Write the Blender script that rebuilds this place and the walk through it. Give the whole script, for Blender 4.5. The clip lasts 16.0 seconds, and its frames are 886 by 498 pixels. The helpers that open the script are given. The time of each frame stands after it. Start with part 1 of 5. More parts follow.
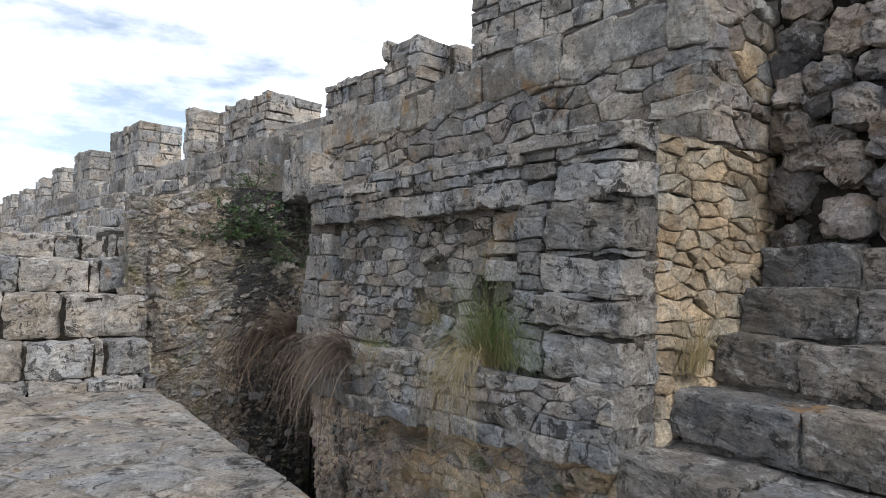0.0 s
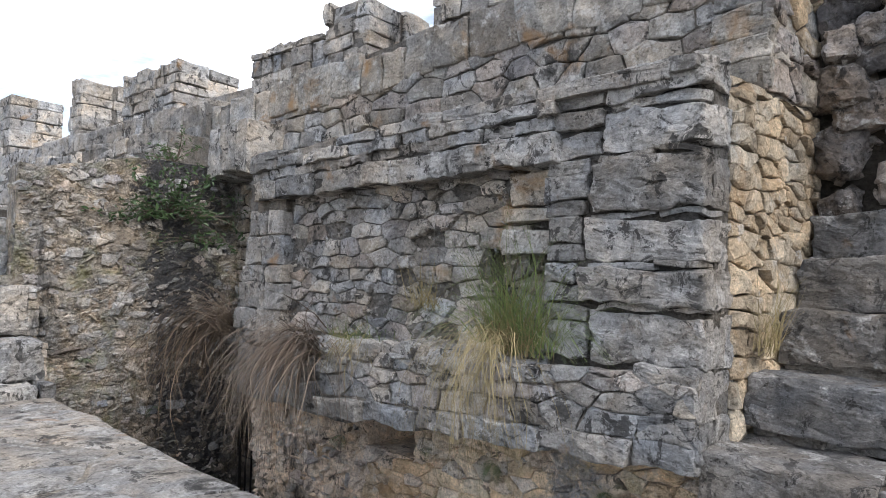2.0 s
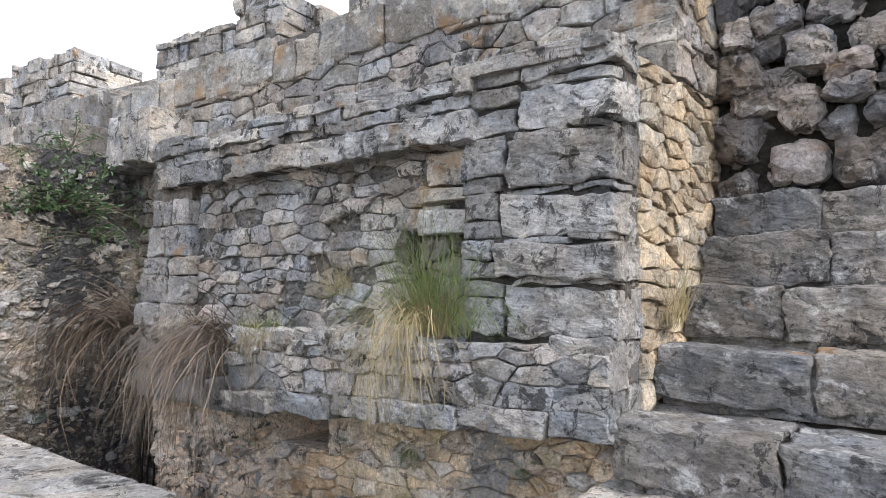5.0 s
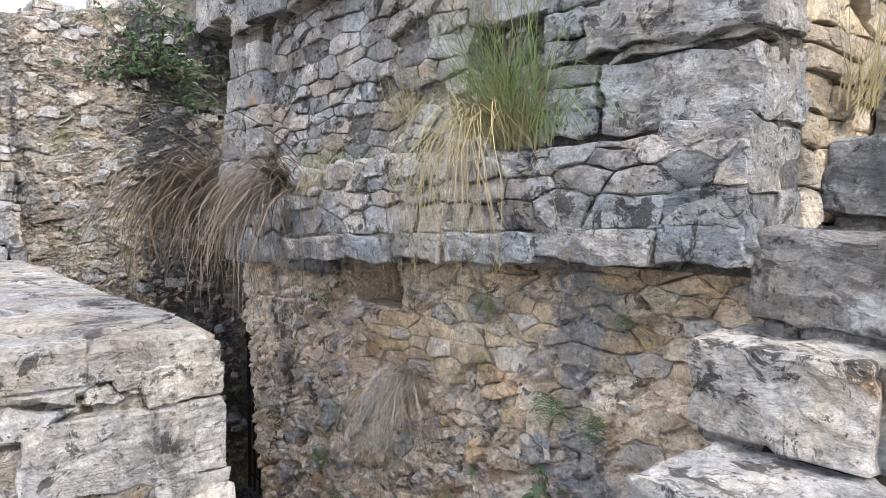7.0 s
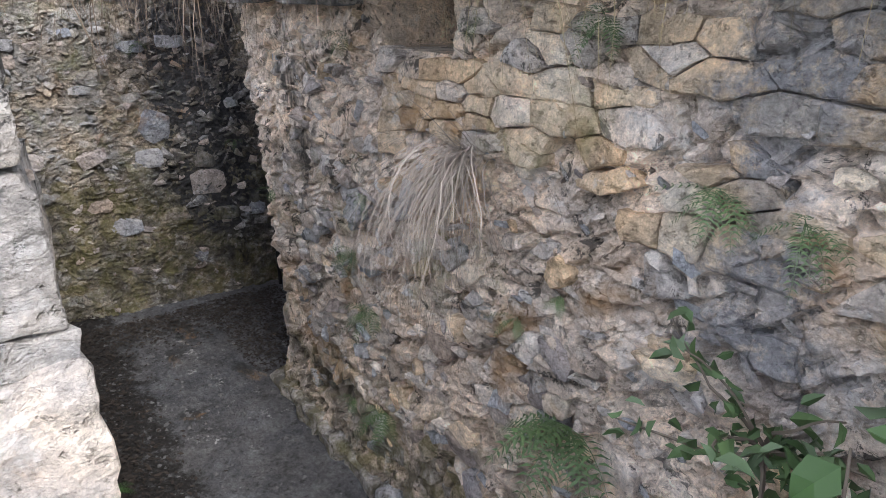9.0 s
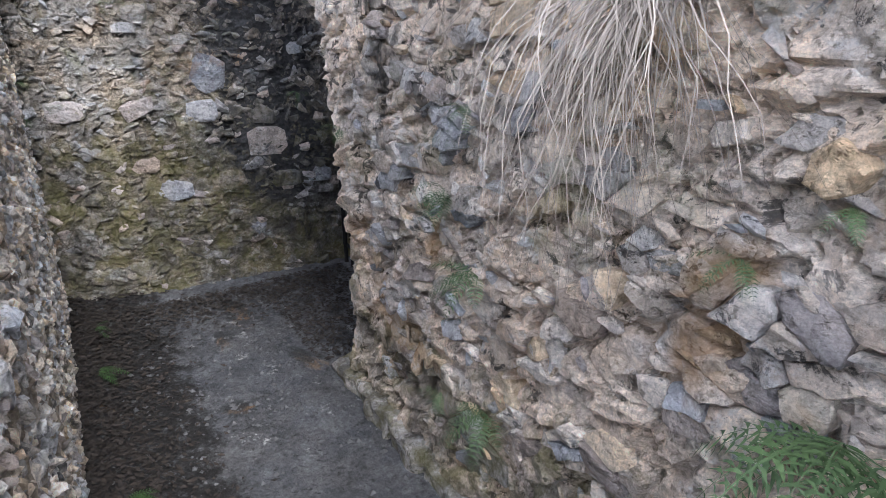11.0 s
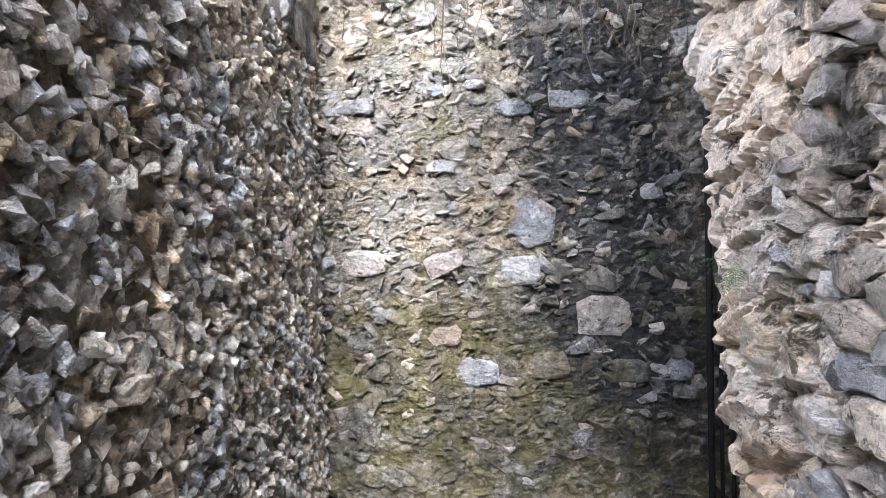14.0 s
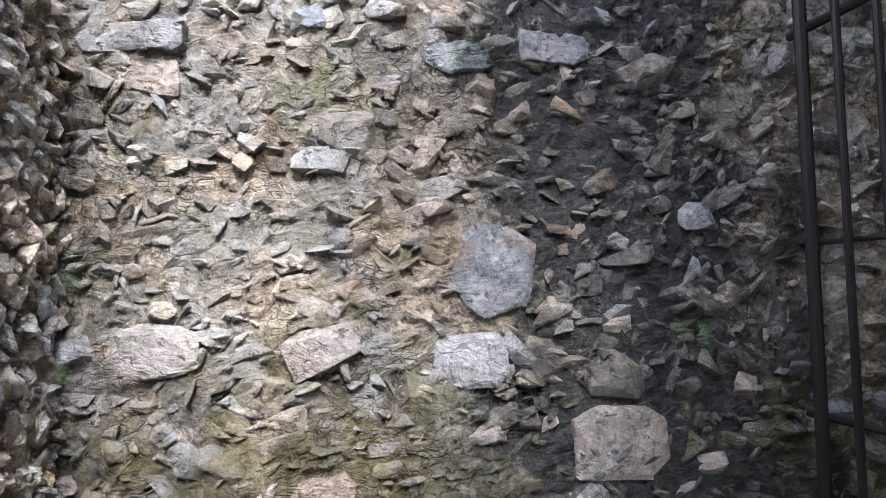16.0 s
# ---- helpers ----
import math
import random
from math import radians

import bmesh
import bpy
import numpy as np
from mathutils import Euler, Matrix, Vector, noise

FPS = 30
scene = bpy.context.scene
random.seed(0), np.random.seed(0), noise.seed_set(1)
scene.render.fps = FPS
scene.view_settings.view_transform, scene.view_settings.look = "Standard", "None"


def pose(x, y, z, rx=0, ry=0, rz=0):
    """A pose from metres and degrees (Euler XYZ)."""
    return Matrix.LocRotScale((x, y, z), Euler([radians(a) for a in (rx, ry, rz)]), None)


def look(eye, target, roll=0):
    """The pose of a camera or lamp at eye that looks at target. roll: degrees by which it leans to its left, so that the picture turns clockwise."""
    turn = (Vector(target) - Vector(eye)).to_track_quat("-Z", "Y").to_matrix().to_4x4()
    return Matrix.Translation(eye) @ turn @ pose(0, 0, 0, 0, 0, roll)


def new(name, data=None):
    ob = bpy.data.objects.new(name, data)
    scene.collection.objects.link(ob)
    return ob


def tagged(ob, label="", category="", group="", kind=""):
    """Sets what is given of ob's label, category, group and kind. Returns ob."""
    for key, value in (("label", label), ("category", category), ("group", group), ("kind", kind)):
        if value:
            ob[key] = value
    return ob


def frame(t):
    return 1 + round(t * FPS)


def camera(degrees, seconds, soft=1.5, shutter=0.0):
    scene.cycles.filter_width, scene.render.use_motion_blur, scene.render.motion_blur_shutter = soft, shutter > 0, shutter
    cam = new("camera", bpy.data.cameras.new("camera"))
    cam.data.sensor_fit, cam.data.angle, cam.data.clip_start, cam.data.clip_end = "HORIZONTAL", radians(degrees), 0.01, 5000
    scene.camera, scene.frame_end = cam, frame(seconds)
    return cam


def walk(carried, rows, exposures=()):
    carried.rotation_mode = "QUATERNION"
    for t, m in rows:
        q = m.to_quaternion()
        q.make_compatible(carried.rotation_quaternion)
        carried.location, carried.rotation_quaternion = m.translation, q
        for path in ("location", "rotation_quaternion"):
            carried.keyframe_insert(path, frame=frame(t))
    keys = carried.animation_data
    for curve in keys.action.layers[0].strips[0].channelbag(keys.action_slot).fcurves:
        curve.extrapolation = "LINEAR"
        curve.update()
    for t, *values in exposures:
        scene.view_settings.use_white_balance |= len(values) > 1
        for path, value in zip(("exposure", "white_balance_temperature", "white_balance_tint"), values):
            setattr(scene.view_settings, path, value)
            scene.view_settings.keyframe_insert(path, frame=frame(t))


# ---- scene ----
from mathutils import geometry

cam = camera(68.53, 16.0, soft=0.75)

PATH = [
    (0, (1.978, -2.466, 3.301), (0.356, -1.298, 3.377), 1.45),
    (0.5, (1.754, -2.528, 3.263), (0.128, -1.367, 3.331), 1.59),
    (1, (1.519, -2.568, 3.217), (-0.089, -1.38, 3.285), 1.63),
    (1.5, (1.271, -2.514, 3.099), (-0.275, -1.247, 3.178), 1.46),
    (2, (1.061, -2.522, 3.12), (-0.343, -1.102, 3.22), 1.32),
    (2.5, (0.953, -2.532, 3.12), (-0.302, -0.979, 3.242), 0.97),
    (3, (0.968, -2.526, 3.127), (-0.246, -0.943, 3.269), 0.68),
    (3.2, (0.981, -2.533, 3.132), (-0.226, -0.945, 3.281), 0.53),
    (5.5, (1.024, -2.397, 2.884), (-0.193, -0.816, 3.018), 0.78),
    (6, (0.982, -2.225, 2.779), (-0.251, -0.652, 2.845), 0.62),
    (6.5, (0.841, -2.007, 2.618), (-0.465, -0.493, 2.636), 0.46),
    (7, (0.782, -1.751, 2.532), (-0.745, -0.464, 2.427), 0.32),
    (7.5, (0.586, -1.574, 2.452), (-1.006, -0.466, 1.968), 0.30),
    (8, (0.398, -1.395, 2.405), (-1.151, -0.351, 1.69), 0.44),
    (8.2, (0.308, -1.323, 2.39), (-1.242, -0.283, 1.672), 0.44),
    (10.3, (-0.539, -1.05, 1.964), (-1.961, 0.154, 1.237), 0.22),
    (10.5, (-0.587, -1.039, 1.946), (-2.011, 0.163, 1.219), 0.19),
    (11, (-0.691, -0.919, 1.759), (-2.312, 0.017, 1.056), -0.76),
    (11.5, (-0.815, -0.871, 1.672), (-2.547, -0.15, 0.979), -1.03),
    (12, (-1.01, -0.869, 1.587), (-2.815, -0.313, 0.931), -1.26),
    (12.5, (-1.151, -0.799, 1.516), (-3.064, -0.496, 1.014), -1.50),
    (13, (-1.271, -0.675, 1.442), (-3.254, -0.636, 1.187), -1.60),
    (13.5, (-1.515, -0.624, 1.392), (-3.509, -0.619, 1.244), -1.55),
    (14, (-1.892, -0.562, 1.368), (-3.892, -0.543, 1.309), -1.56),
    (14.5, (-2.298, -0.499, 1.355), (-4.298, -0.471, 1.334), -1.71),
    (15, (-2.673, -0.58, 1.375), (-4.672, -0.524, 1.4), -1.52),
    (15.5, (-3.028, -0.593, 1.387), (-5.019, -0.419, 1.442), -1.42),
    (16, (-3.35, -0.575, 1.356), (-5.301, -0.15, 1.467), -1.33),
]


EXPOSURES = [(0, 0.15, 6500, 10), (1.5, 0.5, 6450, 11), (3, 1.06, 6400, 12), (5.5, 1.22, 6400, 12), (6.5, 1.45, 6350, 12), (8.2, 1.46, 6350, 14), (10.5, 2.0, 5950, 14), (11.5, 2.14, 5850, 13), (12.5, 2.72, 5950, 13), (14.5, 2.9, 6050, 13), (16, 2.8, 6100, 13)]
walk(cam, [(t, look(e, g, r)) for t, e, g, r in PATH], EXPOSURES)
SUN_EL, SUN_ROT, SUN_E = 40, 92.5, 1.5
SKY_BLUE, CLOUD = 0.12, 1.75

# ---- world, sun, exposure ----
world = bpy.data.worlds.new("sky")
scene.world = world
world.use_nodes = True


def build_sky():
    """Thin bright cloud over a blue sky."""
    nt = world.node_tree
    bg = nt.nodes["Background"]
    sky = nt.nodes.new("ShaderNodeTexSky")
    sky.sky_type, sky.sun_disc = "NISHITA", False
    sky.sun_elevation, sky.sun_rotation = radians(SUN_EL), radians(SUN_ROT)
    coord = nt.nodes.new("ShaderNodeTexCoord")
    stretch = nt.nodes.new("ShaderNodeMapping")
    stretch.inputs["Scale"].default_value = (1.0, 1.0, 3.2)
    cloud = nt.nodes.new("ShaderNodeTexNoise")
    cloud.inputs["Scale"].default_value, cloud.inputs["Detail"].default_value = 3.2, 7.0
    cloud.inputs["Roughness"].default_value = 0.6
    ramp = nt.nodes.new("ShaderNodeValToRGB")
    ramp.color_ramp.elements[0].position, ramp.color_ramp.elements[1].position = 0.4, 0.66
    ramp.color_ramp.elements[0].color = (0.15, 0.15, 0.15, 1)
    dim = nt.nodes.new("ShaderNodeVectorMath")
    dim.operation = "SCALE"
    dim.inputs[3].default_value = SKY_BLUE
    mix = nt.nodes.new("ShaderNodeMix")
    mix.data_type = "RGBA"
    mix.inputs[7].default_value = (CLOUD * 0.985, CLOUD, CLOUD * 1.06, 1)
    lk = nt.links.new
    lk(coord.outputs["Generated"], stretch.inputs[0])
    lk(stretch.outputs[0], cloud.inputs["Vector"])
    lk(cloud.outputs["Fac"], ramp.inputs[0])
    lk(sky.outputs[0], dim.inputs[0])
    lk(ramp.outputs[0], mix.inputs[0])
    lk(dim.outputs[0], mix.inputs[6])
    lk(mix.outputs[2], bg.inputs[0])
    bg.inputs[1].default_value = 1.0


build_sky()
sun = new("sun", bpy.data.lights.new("sun", "SUN"))
sun.data.energy, sun.data.angle, sun.data.color = SUN_E, radians(20), (1.0, 0.97, 0.92)
sun_dir = Vector((math.sin(radians(SUN_ROT)) * math.cos(radians(SUN_EL)), math.cos(radians(SUN_ROT)) * math.cos(radians(SUN_EL)), math.sin(radians(SUN_EL))))
sun.matrix_world = look(sun_dir * 30, (0, 0, 0))

# ---- materials ----
rng = random.Random(11)


def stone_mat(name, dark, mid, light, white=0.25, orange=0.1, moss=0.0, soot=0.0, rough=0.9, strata=1.0, bump=0.012, tilt=0.0, dark_band=None, vary=0.55, band_full=0.93, broken=0.5, hue=0.5, black=0.0, crack_dark=0.22, band_colour=(0.045, 0.045, 0.047), low_moss_shade=None):
    """Weathered stone: tint per stone, mottling, pale lichen, rust, moss, black crust, bedding relief.
    dark_band: (axis direction, start, end, lowest, highest) of a darker zone: black crust, grey streak, dark gravel."""
    m = bpy.data.materials.new(name)
    m.use_nodes = True
    nt = m.node_tree
    nd, lk = nt.nodes.new, nt.links.new
    bsdf = nt.nodes["Principled BSDF"]
    geo, info = nd("ShaderNodeNewGeometry"), nd("ShaderNodeObjectInfo")

    def noise_at(scale, detail=5.0, rough_=0.6, vec=None, dist=0.0):
        n = nd("ShaderNodeTexNoise")
        n.inputs["Scale"].default_value, n.inputs["Detail"].default_value = scale, detail
        n.inputs["Roughness"].default_value, n.inputs["Distortion"].default_value = rough_, dist
        lk(vec or geo.outputs["Position"], n.inputs["Vector"])
        return n.outputs["Fac"]

    def math_(op, a, b=0.0, c=None):
        n = nd("ShaderNodeMath")
        n.operation = op
        for i, v in enumerate((a, b) if c is None else (a, b, c)):
            if isinstance(v, (int, float)):
                n.inputs[i].default_value = v
            else:
                lk(v, n.inputs[i])
        return n.outputs[0]

    def band(v, lo, hi):
        n = nd("ShaderNodeMapRange")
        n.inputs[1].default_value, n.inputs[2].default_value = lo, hi
        lk(v, n.inputs[0])
        return n.outputs[0]

    def blend(fac, a, b, mode="MIX"):
        n = nd("ShaderNodeMix")
        n.data_type, n.blend_type = "RGBA", mode
        for i, v in ((0, fac), (6, a), (7, b)):
            if isinstance(v, tuple):
                n.inputs[i].default_value = (*v, 1)
            elif isinstance(v, (int, float)):
                n.inputs[i].default_value = v
            else:
                lk(v, n.inputs[i])
        return n.outputs[2]

    rnd = math_("FRACT", math_("ADD", math_("MULTIPLY", info.outputs["Random"], 7.31), math_("MULTIPLY", geo.outputs["Random Per Island"], 3.77)))
    rnd2 = math_("FRACT", math_("MULTIPLY", rnd, 13.7))
    bed = nd("ShaderNodeMapping")
    bed.inputs["Rotation"].default_value = (0, radians(tilt), 0)
    bed.inputs["Scale"].default_value = (1.0, 1.0, 2.4)
    lk(geo.outputs["Position"], bed.inputs[0])
    large, middle, fine = noise_at(1.7, 4), noise_at(9, 10, 0.7), noise_at(60, 6, 0.75)
    blotch = noise_at(3.6, 10, 0.74, dist=0.5)
    layers = noise_at(5, 8, 0.75, bed.outputs[0], 1.3)
    stir = nd("ShaderNodeTexNoise")
    stir.inputs["Scale"].default_value, stir.inputs["Detail"].default_value = 6.0, 7.0
    lk(geo.outputs["Position"], stir.inputs["Vector"])
    bent = nd("ShaderNodeVectorMath")
    bent.operation = "MULTIPLY_ADD"
    bent.inputs[1].default_value = (0.24, 0.24, 0.24)
    lk(stir.outputs["Color"], bent.inputs[0])
    lk(geo.outputs["Position"], bent.inputs[2])

    def voronoi(scale, feature):
        v = nd("ShaderNodeTexVoronoi")
        v.feature = feature
        v.inputs["Scale"].default_value = scale
        lk(bent.outputs[0], v.inputs["Vector"])
        return v.outputs["Distance"]

    shard = nd("ShaderNodeTexVoronoi")
    shard.inputs["Scale"].default_value = 24
    shard.inputs["Randomness"].default_value = 1.0
    squash = nd("ShaderNodeMapping")
    squash.inputs["Scale"].default_value = (1.0, 1.0, 1.9)
    squash.inputs["Rotation"].default_value = (0, radians(tilt), 0)
    lk(bent.outputs[0], squash.inputs[0])
    lk(squash.outputs[0], shard.inputs["Vector"])
    shade = nd("ShaderNodeSeparateColor")
    lk(shard.outputs["Color"], shade.inputs[0])
    seam = nd("ShaderNodeTexVoronoi")
    seam.feature = "DISTANCE_TO_EDGE"
    seam.inputs["Scale"].default_value = 24
    lk(squash.outputs[0], seam.inputs["Vector"])
    crack = math_("MULTIPLY", math_("SUBTRACT", 1.0, band(seam.outputs["Distance"], 0.0, 0.12)), band(noise_at(7, 4), 0.42, 0.58))
    chips = math_("ADD", shade.outputs[0], shard.outputs["Distance"])
    speck = noise_at(190, 2, 0.6)
    tone = math_("ADD", math_("MULTIPLY", rnd, vary), math_("MULTIPLY", math_("SUBTRACT", 1.0, vary), math_("ADD", math_("MULTIPLY", band(middle, 0.25, 0.75), 0.6), math_("MULTIPLY", band(layers, 0.25, 0.75), 0.4))))
    ramp = nd("ShaderNodeValToRGB")
    el = ramp.color_ramp.elements
    el[0].color, el[1].color = (*dark, 1), (*light, 1)
    el[0].position, el[1].position = 0.08, 0.95
    e = el.new(0.5)
    e.color = (*mid, 1)
    lk(tone, ramp.inputs[0])
    col = ramp.outputs[0]
    warm = blend(rnd2, (1.06, 1.0, 0.93), (0.95, 0.99, 1.05))
    col = blend(1.0, col, warm, "MULTIPLY")
    grit = blend(band(fine, 0.3, 0.7), (0.64, 0.64, 0.64), (1.3, 1.3, 1.3))
    col = blend(1.0, col, grit, "MULTIPLY")
    col = blend(1.0, col, blend(band(speck, 0.3, 0.7), (0.88, 0.88, 0.88), (1.1, 1.1, 1.1)), "MULTIPLY")
    col = blend(broken, col, blend(1.0, col, blend(shade.outputs[1], (0.76, 0.76, 0.76), (1.24, 1.24, 1.24)), "MULTIPLY"))
    veins = math_("MULTIPLY", band(noise_at(15, 9, 0.8, bed.outputs[0], 0.8), 0.54, 0.62), 0.75)
    tints = nd("ShaderNodeTexNoise")
    tints.inputs["Scale"].default_value, tints.inputs["Detail"].default_value = 4.5, 6.0
    lk(bent.outputs[0], tints.inputs["Vector"])
    warm_cool = blend(band(tints.outputs["Fac"], 0.36, 0.64), (0.88, 0.93, 1.0), (1.24, 1.1, 0.92))
    col = blend(hue, col, blend(1.0, col, warm_cool, "MULTIPLY"))
    brown = band(noise_at(7, 8, 0.7, bent.outputs[0]), 0.58, 0.68)
    col = blend(math_("MULTIPLY", brown, hue * 0.7), col, blend(1.0, col, (0.8, 0.6, 0.42), "MULTIPLY"))
    pits = band(noise_at(38, 4, 0.65), 0.58, 0.66)
    col = blend(1.0, col, blend(pits, (1.03, 1.03, 1.03), (0.66, 0.65, 0.63)), "MULTIPLY")
    if black:
        skin = math_("MULTIPLY", band(noise_at(8.5, 9, 0.75, dist=0.6), 0.6 - 0.13 * black, 0.625 - 0.13 * black), band(noise_at(2.3, 3), 0.36, 0.5))
        col = blend(math_("MULTIPLY", skin, 0.82), col, (0.035, 0.034, 0.033))
    col = blend(1.0, col, blend(veins, (1.04, 1.04, 1.04), (0.58, 0.57, 0.55)), "MULTIPLY")
    col = blend(math_("MULTIPLY", crack, broken * crack_dark), col, (0.06, 0.055, 0.048))
    col = blend(1.0, col, blend(band(blotch, 0.34, 0.66), (0.55, 0.55, 0.55), (1.36, 1.36, 1.36)), "MULTIPLY")
    if white:
        spots = math_("MULTIPLY", band(noise_at(5.5, 7, 0.75), 0.62 - 0.12 * white, 0.68 - 0.1 * white), band(fine, 0.25, 0.55))
        col = blend(math_("MULTIPLY", spots, 0.62), col, (0.66, 0.65, 0.625))
    if orange:
        rust = band(noise_at(2.6, 5, 0.6, dist=0.4), 0.66 - 0.12 * orange, 0.76 - 0.1 * orange)
        col = blend(math_("MULTIPLY", rust, 0.7), col, (0.36, 0.2, 0.075))
    if moss:
        green = math_("MULTIPLY", band(noise_at(2.1, 6, 0.7, dist=0.8), 0.58 - 0.1 * moss, 0.72 - 0.1 * moss), band(middle, 0.3, 0.6))
        col = blend(math_("MULTIPLY", green, 0.6), col, (0.19, 0.2, 0.06))
    # mossy brown film low down; it also paints in the shade of the wall foot
    if low_moss_shade:
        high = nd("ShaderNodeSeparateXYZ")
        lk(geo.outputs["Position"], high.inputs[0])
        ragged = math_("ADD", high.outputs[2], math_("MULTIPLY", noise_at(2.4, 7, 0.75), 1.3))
        film = math_("MULTIPLY", math_("SUBTRACT", 1.0, band(ragged, low_moss_shade - 0.12, low_moss_shade + 0.12)), band(noise_at(9, 6, 0.7), 0.36, 0.56))
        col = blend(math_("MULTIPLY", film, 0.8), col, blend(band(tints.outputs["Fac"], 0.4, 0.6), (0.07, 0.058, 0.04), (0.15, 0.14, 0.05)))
    if soot:
        drip = nd("ShaderNodeMapping")
        drip.inputs["Scale"].default_value = (1.6, 1.6, 0.45)
        lk(geo.outputs["Position"], drip.inputs[0])
        crust = band(noise_at(1.6, 7, 0.7, drip.outputs[0], 0.3), 0.64 - 0.14 * soot, 0.7 - 0.1 * soot)
        col = blend(math_("MULTIPLY", crust, math_("ADD", 0.55, math_("MULTIPLY", fine, 0.6))), col, (0.035, 0.035, 0.034))
    if dark_band:
        axis, lo, hi, zlo, zhi = dark_band
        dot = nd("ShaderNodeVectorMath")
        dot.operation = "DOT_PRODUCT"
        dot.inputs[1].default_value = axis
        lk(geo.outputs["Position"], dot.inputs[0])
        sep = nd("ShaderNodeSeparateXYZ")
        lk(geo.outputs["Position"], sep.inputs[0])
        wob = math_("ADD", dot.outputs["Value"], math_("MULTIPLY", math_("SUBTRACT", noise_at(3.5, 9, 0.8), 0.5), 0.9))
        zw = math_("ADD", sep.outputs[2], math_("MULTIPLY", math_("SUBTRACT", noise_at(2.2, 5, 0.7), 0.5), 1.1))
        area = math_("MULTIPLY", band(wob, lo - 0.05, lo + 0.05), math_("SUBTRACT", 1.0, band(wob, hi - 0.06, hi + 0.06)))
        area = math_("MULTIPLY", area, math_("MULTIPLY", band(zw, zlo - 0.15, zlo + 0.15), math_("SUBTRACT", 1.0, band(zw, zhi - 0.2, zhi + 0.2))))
        keep = math_("SUBTRACT", band_full, math_("MULTIPLY", band(rnd2, 0.35, 0.95), vary * 0.95))
        col = blend(math_("MULTIPLY", math_("MULTIPLY", area, keep), band(noise_at(13, 9, 0.75), 0.34, 0.47)), col, blend(band(fine, 0.35, 0.7), band_colour, tuple(v * 2.4 for v in band_colour)))
    lk(col, bsdf.inputs["Base Color"])
    bsdf.inputs["Roughness"].default_value = rough
    bsdf.inputs["Specular IOR Level"].default_value = 0.25
    relief = math_("ADD", math_("MULTIPLY", layers, 0.7 * strata), math_("ADD", math_("MULTIPLY", middle, 0.9), math_("MULTIPLY", fine, 0.34)))
    relief = math_("SUBTRACT", relief, math_("MULTIPLY", pits, 0.3))
    relief = math_("ADD", relief, math_("SUBTRACT", math_("MULTIPLY", chips, 0.28 * broken), math_("MULTIPLY", crack, 0.22 * broken)))
    bm_ = nd("ShaderNodeBump")
    bm_.inputs["Strength"].default_value, bm_.inputs["Distance"].default_value = 1.0, bump * 2.8
    lk(relief, bm_.inputs["Height"])
    lk(bm_.outputs[0], bsdf.inputs["Normal"])
    return m


def plain_mat(name, colour, second, scale=30, rough=0.8, metal=0.0, bump=0.002):
    m = bpy.data.materials.new(name)
    m.use_nodes = True
    nt = m.node_tree
    nd, lk = nt.nodes.new, nt.links.new
    bsdf = nt.nodes["Principled BSDF"]
    geo, info = nd("ShaderNodeNewGeometry"), nd("ShaderNodeObjectInfo")
    n = nd("ShaderNodeTexNoise")
    n.inputs["Scale"].default_value, n.inputs["Detail"].default_value = scale, 5
    lk(geo.outputs["Position"], n.inputs["Vector"])
    add = nd("ShaderNodeMath")
    add.operation = "MULTIPLY_ADD"
    add.inputs[1].default_value = 0.55
    lk(geo.outputs["Random Per Island"], add.inputs[0])
    half = nd("ShaderNodeMath")
    half.operation = "MULTIPLY"
    half.inputs[1].default_value = 0.6
    lk(n.outputs["Fac"], half.inputs[0])
    lk(half.outputs[0], add.inputs[2])
    mix = nd("ShaderNodeMix")
    mix.data_type = "RGBA"
    mix.inputs[6].default_value, mix.inputs[7].default_value = (*colour, 1), (*second, 1)
    lk(add.outputs[0], mix.inputs[0])
    lk(mix.outputs[2], bsdf.inputs["Base Color"])
    bsdf.inputs["Roughness"].default_value, bsdf.inputs["Metallic"].default_value = rough, metal
    bp = nd("ShaderNodeBump")
    bp.inputs["Distance"].default_value = bump
    lk(n.outputs["Fac"], bp.inputs["Height"])
    lk(bp.outputs[0], bsdf.inputs["Normal"])
    return m


END_AXIS = (0.0, 1.0, 0.08)
GREY = stone_mat("grey_limestone", black=0.42, dark=(0.182, 0.181, 0.177), mid=(0.342, 0.337, 0.326), light=(0.502, 0.49, 0.467), white=0.45, orange=0.12, soot=0.12)
GREY_STEP = stone_mat("worn_step_limestone", black=0.4, dark=(0.12, 0.12, 0.118), mid=(0.215, 0.212, 0.207), light=(0.34, 0.33, 0.32), white=0.5, orange=0.12, soot=0.25, vary=0.35, broken=0.3)
LICHEN = stone_mat("lichened_wall_stone", (0.198, 0.19, 0.178), (0.352, 0.339, 0.31), (0.517, 0.484, 0.435), white=0.5, orange=0.75, soot=0.1)
PALE = stone_mat("sunlit_pale_stone", black=0.5, dark=(0.25, 0.24, 0.222), mid=(0.44, 0.424, 0.396), light=(0.6, 0.585, 0.555), white=0.5, orange=0.15, soot=0.35)
WHITE = stone_mat("bleached_wall_stone", black=0.25, dark=(0.3, 0.292, 0.278), mid=(0.43, 0.418, 0.398), light=(0.58, 0.567, 0.546), white=0.5, orange=0.12, soot=0.2, broken=0.25, vary=0.5)
BISCUIT = stone_mat("biscuit_corner_stone", black=0.15, dark=(0.38, 0.335, 0.29), mid=(0.56, 0.505, 0.445), light=(0.7, 0.65, 0.59), white=0.4, orange=0.2, soot=0.1, broken=0.2, vary=0.4)
